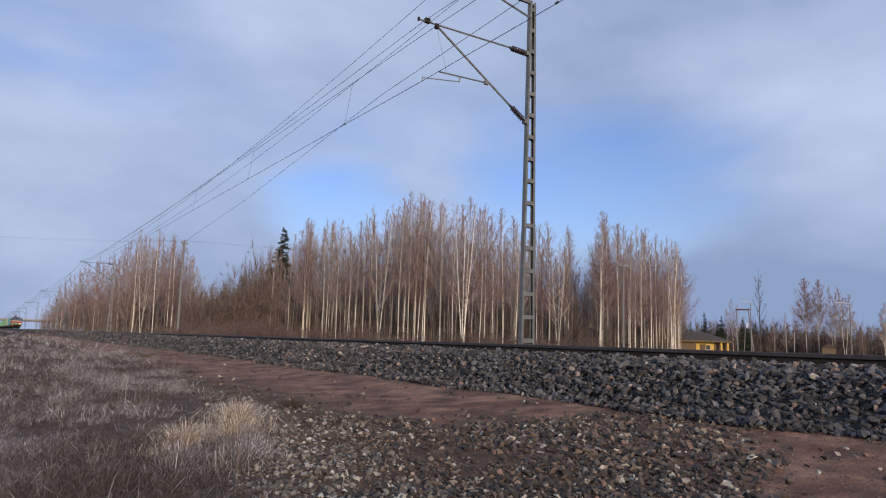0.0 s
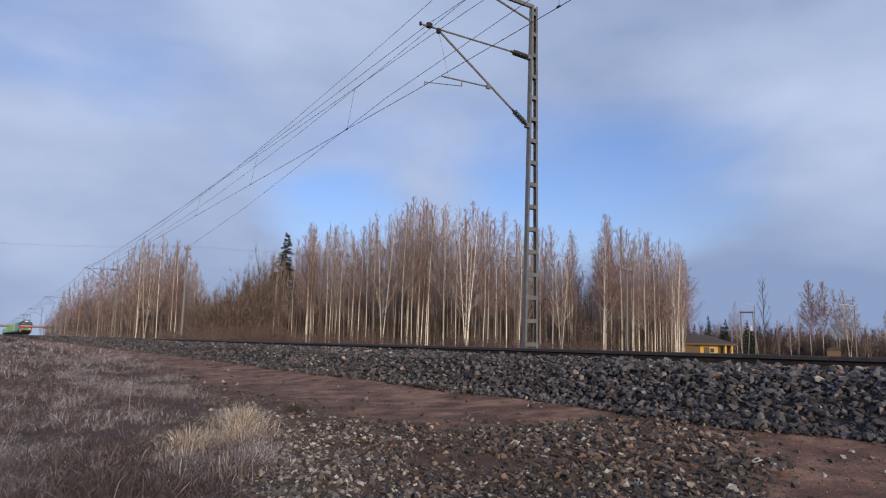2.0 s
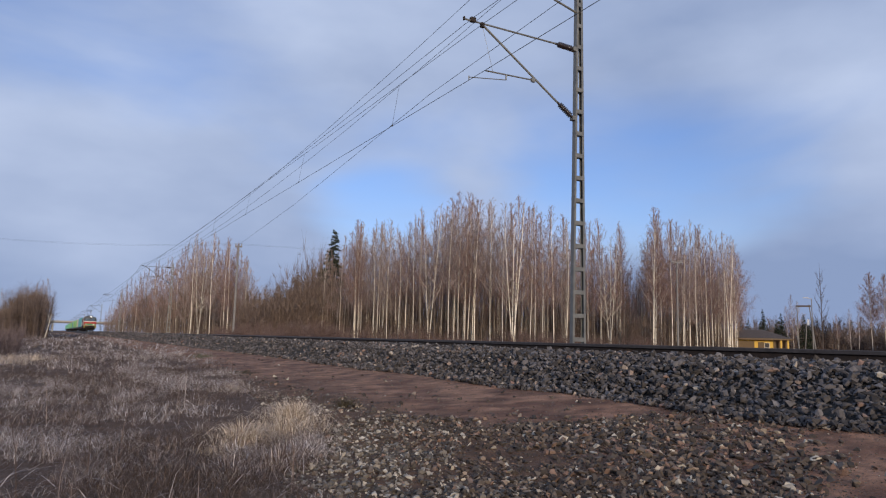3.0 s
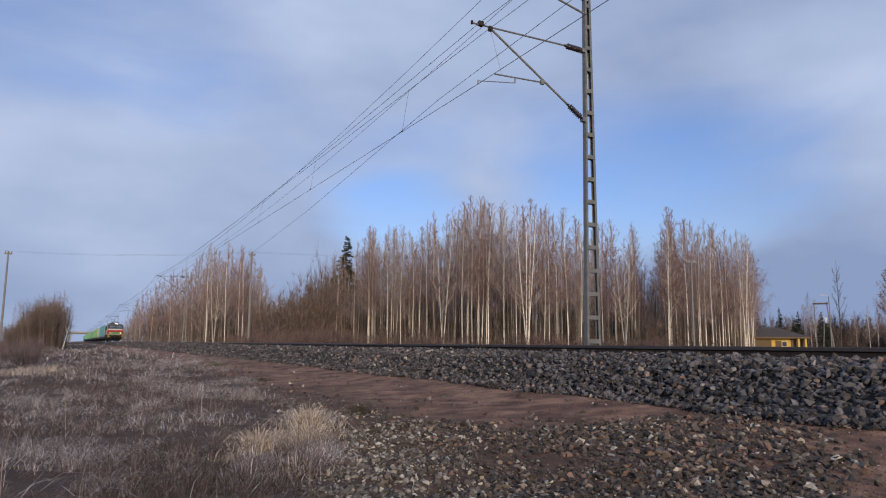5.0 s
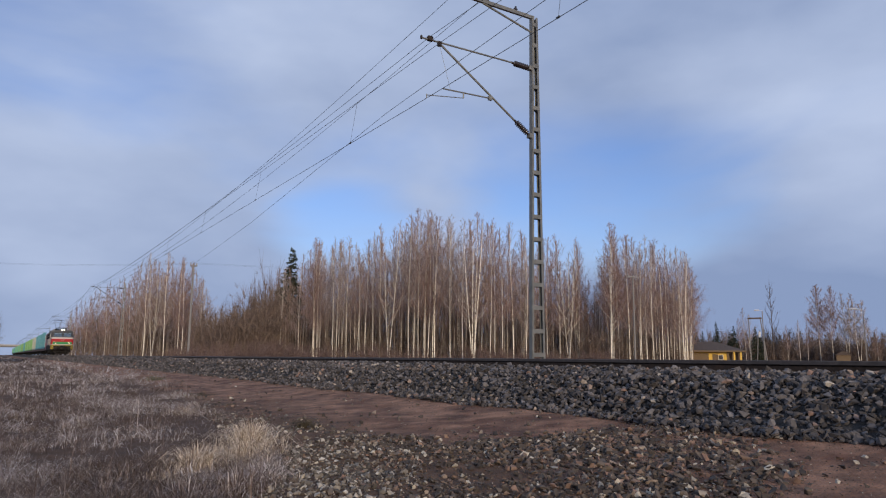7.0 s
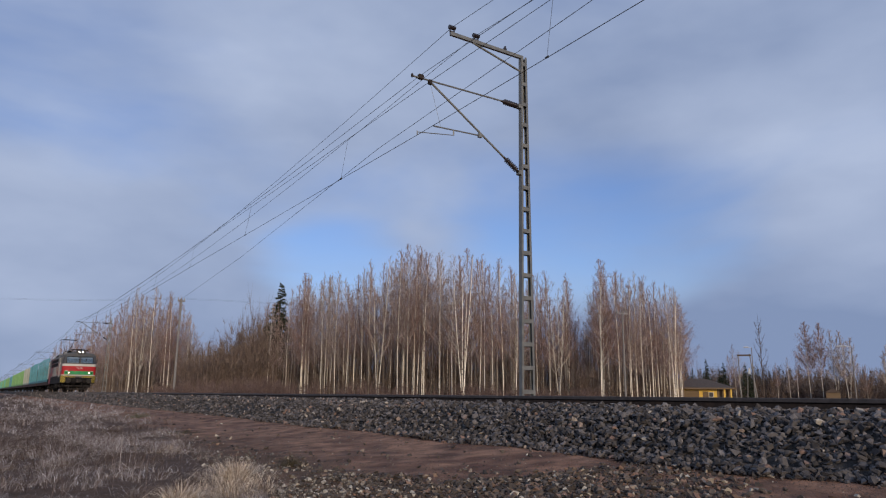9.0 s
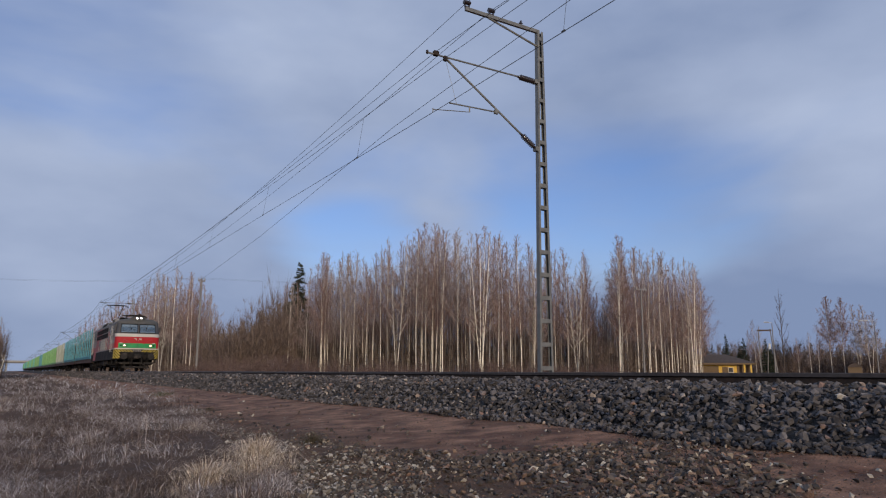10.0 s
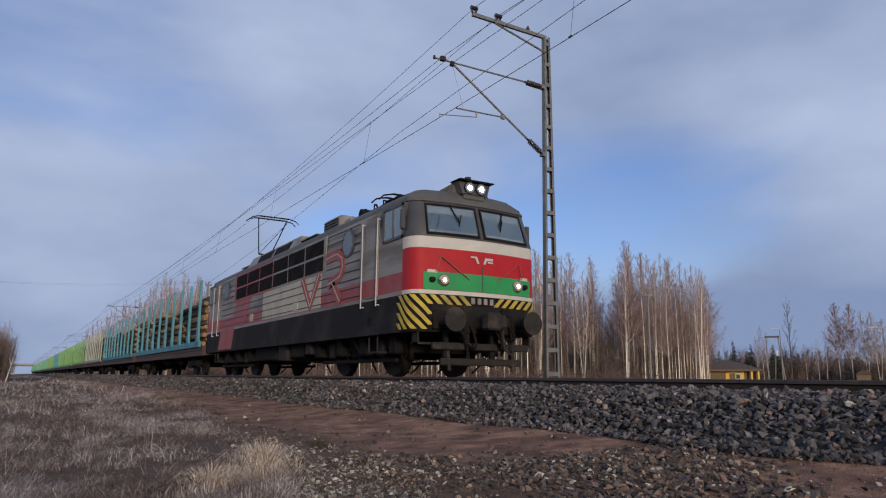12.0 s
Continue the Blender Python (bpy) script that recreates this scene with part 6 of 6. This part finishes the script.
M_TRIM = material("pale_trim", (0.6, 0.57, 0.5), 0.7, var=0.1)
M_BRIDGE = material("dark_bridge_concrete", (0.15, 0.15, 0.15), 0.9, var=0.2, scale=0.6)
M_LAMPHEAD = material("pale_lamp_metal", (0.62, 0.63, 0.64), 0.5, 0.3)


def wooden_pole(x, y, height, label, lean=0.0, arm=0.6):
    p = thing("utility_pole", pose(x, y, FIELD), label, "utility pole", "wooden poles")
    part("shaft", rods(((0, 0, -0.3), (lean, 0, height), 0.11, 0.07), sides=12), M_WOODPOLE, p, smooth=False)
    part("crossarm", boxes((lean - arm / 2, lean + arm / 2, -0.05, 0.05, height - 0.28, height - 0.16)), M_WOODPOLE, p)
    for s in (-1, 1):
        part("pin_insulator", rods(((lean + s * arm * 0.42, 0, height - 0.16), (lean + s * arm * 0.42, 0, height + 0.06), 0.05, 0.035), sides=10), M_CONCRETE, p)
    return p


wooden_pole(13.7, 63.5, 9.15, "grey weathered wooden pole with a short crossarm")
wooden_pole(-5.8, 73.7, 9.05, "grey weathered wooden pole beyond the verge thicket")
px, py = polar(47.2, 74)
wooden_pole(px, py, 74 * math.tan(radians(6.7)) - FIELD, "slim grey pole standing among the birches", arm=1.6)


def cable(name, pts, r, label):
    bm = bmesh.new()
    for a, b in zip(pts, pts[1:]):
        rod(bm, a, b, r, sides=5, caps=False)
    bmesh.ops.remove_doubles(bm, verts=bm.verts, dist=0.004)
    return tagged(mesh_object(name, bm, M_WIRE), label, "overhead wire", "overhead wires")


cable("pole_cable", [(13.7, 63.5, 8.05), (12.0, 41, 7.95), (10.45, 20.5, 8.28), (9.95, 9.5, 8.3), (6.5, -60, 9.0)], 0.008, "dark cable from the wooden pole over the track side")


for off in (-0.35, 0.35):
    pts = []
    for a, b, n in (((-5.8, 73.7, 7.98), (13.7, 63.5, 8.1), 6), ((13.7, 63.5, 8.1), (px, py, 8.6), 8)):
        for i in range(n):
            u = i / n
            pts.append((a[0] + (b[0] - a[0]) * u + off * 0.5, a[1] + (b[1] - a[1]) * u + off, a[2] + (b[2] - a[2]) * u - 1.2 * u * (1 - u)))
    cable("pole_wire", pts, 0.004, "thin bare wire strung between the wooden poles")


def build_house():
    """A low house with a hipped roof, facing the line."""
    az, d = 52.75, 101
    x, y = polar(az, d)
    h = thing("house", pose(x, y, FIELD, 0, 0, -az), "low yellow house with a dark hipped roof", "house")
    w, e = 3.6, 2.45
    part("wall", boxes((-w - 3.0, w, 0, 7, 0, e)), M_YELLOWWALL, h)
    part("garage_front", boxes((-w - 2.6, -0.3, -0.06, 0.0, 0.15, 2.1)), M_BROWNWALL, h, "brown boarded garage front")
    part("brown_wall", boxes((1.95, w, -0.05, 0.0, 0.0, e)), M_BROWNWALL, h)
    for px in (2.85, w + 0.05):
        part("porch_post", boxes((px - 0.1, px + 0.1, -0.75, -0.55, 0, e)), M_YELLOWWALL, h)
    win = part("window", boxes((0.95, 1.45, -0.05, 0.0, 1.3, 1.85)), M_DARK, h, "small dark window")
    part("window_frame", boxes((0.88, 1.52, -0.03, 0.0, 1.22, 1.3), (0.88, 1.52, -0.03, 0.0, 1.85, 1.92), (0.88, 0.95, -0.03, 0, 1.3, 1.85), (1.45, 1.52, -0.03, 0, 1.3, 1.85)), M_TRIM, win)
    part("door", boxes((0.15, 0.85, -0.04, 0.0, 0.05, 2.0)), M_BROWNWALL, h)
    bm = bmesh.new()
    lo = [bm.verts.new(p) for p in ((-w - 3.6, -0.9, e), (w + 0.7, -0.9, e), (w + 0.7, 7.8, e), (-w - 3.6, 7.8, e))]
    under = [bm.verts.new(v.co - Vector((0, 0, 0.16))) for v in lo]
    a, b = bm.verts.new((-w - 0.9, 3.4, 3.7)), bm.verts.new((w - 2.9, 3.4, 3.7))
    for f in ((lo[0], lo[1], b, a), (lo[1], lo[2], b), (lo[2], lo[3], a, b), (lo[3], lo[0], a)):
        bm.faces.new(f)
    for i in range(4):
        bm.faces.new((under[i], under[(i + 1) % 4], lo[(i + 1) % 4], lo[i]))
    bm.faces.new(under[::-1])
    bmesh.ops.recalc_face_normals(bm, faces=bm.faces)
    roof = part("roof", bm, M_TILEROOF, h, "dark brown hipped roof")
    part("fascia", boxes((-w - 3.62, w + 0.72, -0.93, -0.9, e - 0.18, e + 0.02)), M_BROWNWALL, roof)
    return h


build_house()


def build_transformer():
    az, d = 56.0, 112
    x, y = polar(az, d)
    t = thing("transformer_stand", pose(x, y, FIELD, 0, 0, -az), "pole-mounted transformer between two leaning wooden poles", "transformer")
    top = d * math.tan(radians(3.2)) - FIELD
    part("pole", rods(((-0.9, 0, -0.2), (-1.0, 0, top), 0.08, 0.06), sides=10), M_WOODPOLE, t)
    part("pole", rods(((1.3, 0, -0.2), (0.55, 0, top + 0.2), 0.10, 0.07), sides=10), M_WOODPOLE, t)
    part("crossbar", boxes((-1.15, 0.75, -0.1, 0.1, top - 0.12, top + 0.1)), M_BARKDARK, t)
    part("stay", rods(((-0.2, 0.2, -0.2), (0.15, 0, top - 2.4), 0.06), sides=8), M_WOODPOLE, t)
    part("transformer_tank", boxes((0.2, 0.5, -0.2, 0.2, top - 2.7, top - 1.9), bevel=0.05), M_LAMPHEAD, t, "pale transformer tank")
    return t


build_transformer()


def street_lamp(az, d, top_el, arm):
    x, y = polar(az, d)
    h = d * math.tan(radians(top_el)) - FIELD
    s = thing("street_lamp", pose(x, y, FIELD, 0, 0, -az), "slim grey lamp post with a pale flat head", "street lamp", "street lamps")
    part("post", rods(((0, 0, -0.2), (0, 0, h - 0.1), 0.09, 0.055), sides=10), M_WOODPOLE, s)
    part("arm", rods(((0, 0, h - 0.1), (arm * 0.8, 0, h), 0.035), sides=8), M_LAMPHEAD, s)
    part("lamp_head", boxes((min(arm * 0.5, arm * 1.3), max(arm * 0.5, arm * 1.3), -0.12, 0.12, h - 0.04, h + 0.1), bevel=0.03), M_LAMPHEAD, s)
    return s


street_lamp(56.45, 108, 3.78, -0.8)
street_lamp(62.9, 110, 3.72, -1.3)


def build_hut():
    x, y = polar(61.5, 124)
    h = thing("shed", pose(x, y, FIELD, 0, 0, -61.5), "small brown wooden shed behind the trees", "shed")
    part("wall", boxes((-0.95, 0.95, 0, 2.4, 0, 2.2)), M_BROWNWALL, h)
    bm = bmesh.new()
    v = [bm.verts.new(p) for p in ((-1.15, -0.2, 2.15), (1.15, -0.2, 2.15), (0, -0.2, 2.85), (-1.15, 2.6, 2.15), (1.15, 2.6, 2.15), (0, 2.6, 2.85))]
    for f in ((0, 1, 2), (5, 4, 3), (0, 2, 5, 3), (2, 1, 4, 5), (1, 0, 3, 4)):
        bm.faces.new([v[i] for i in f])
    bmesh.ops.recalc_face_normals(bm, faces=bm.faces)
    part("roof", bm, M_TILEROOF, h)


build_hut()


def build_bridge():
    b = thing("road_bridge", pose(0, 660, 0), "pale concrete road bridge crossing far down the line", "bridge")
    part("deck", boxes((-26, 60, -5, 5, 6.0, 7.2), bevel=0.1), M_BRIDGE, b)
    part("parapet", boxes((-26, 60, -5.2, -4.95, 7.0, 8.1)), M_CONCRETE, b)
    for x in (-3.0, 20.0):
        part("pier", boxes((x - 0.6, x + 0.6, -4, 4, -1.2, 6.0), bevel=0.1), M_CONCRETE, b)
    return b


build_bridge()


def build_snag():
    s = thing("birch_snag", pose(-1.05, 84, -0.95), "pale leaning birch stem at the thicket's edge", "birch stem")
    part("stem", rods(((0, 0, -0.2), (0.3, 0, 1.4), 0.05, 0.04), ((0.3, 0, 1.35), (0.5, 0, 2.6), 0.04, 0.02), sides=10), M_BIRCH, s)
    part("branch", rods(((0.38, 0, 1.8), (0.1, 0.1, 2.7), 0.04, 0.015), sides=6), M_BIRCH, s)


build_snag()


def sapling(az, d, top_el):
    """A dark bare tree with few rising limbs, open enough to see the sky through."""
    rng = np.random.default_rng(9)
    v, f = [], []
    H = d * math.tan(radians(top_el)) - FIELD
    tube(v, f, [(0.05 * math.sin(u * 5), 0, u * H) for u in np.linspace(0, 1, 8)], [0.09 * (1 - u) + 0.01 for u in np.linspace(0, 1, 8)], 7)
    root = pydata("bare_tree", v, f, M_BARKDARK)
    x, y = polar(az, d)
    root.matrix_world = pose(x, y, FIELD)
    for k in range(16):
        u = 0.28 + 0.6 * k / 16
        a = k * 2.4
        L = (1.1 - u) * 2.3 + 0.4
        v, f = [], []
        p = np.array([0.05 * math.sin(u * 5), 0, u * H])
        q = p + np.array([math.cos(a) * 0.5, math.sin(a) * 0.5, 1.0]) * L
        tube(v, f, [p, (p + q) / 2 + (math.cos(a) * 0.12, 0, -0.1), q], [0.035, 0.025, 0.008], 5)
        for _ in range(8):
            b = p + (q - p) * rng.uniform(0.3, 1)
            d3 = rng.normal(size=3) * 0.4 + (0, 0, 1)
            twig(v, f, b, d3, rng.uniform(0.3, 0.7), 0.012, rng, 0)
        pydata("limb", v, f, M_BARKDARK, root)
    return tagged(root, "slender dark leafless tree with upswept limbs", "tree")


sapling(57.05, 112, 6.3)


def motions():
    times = [k * 0.5 for k in range(25)]
    front = lambda t: FRONT_AT_END + SPEED * (12.0 - t)
    walk(loco, [(t, pose(TRACK_X, front(t), 0)) for t in times])
    for w, back in wagons:
        walk(w, [(t, pose(TRACK_X, front(t) + back, 0)) for t in times])
    # the wheelsets roll
    for w in loco_wheels:
        p = w.location.copy()
        walk(w, [(k / FPS, pose(p.x, p.y, p.z, math.degrees(SPEED * k / FPS / 0.625))) for k in range(361)])


motions()
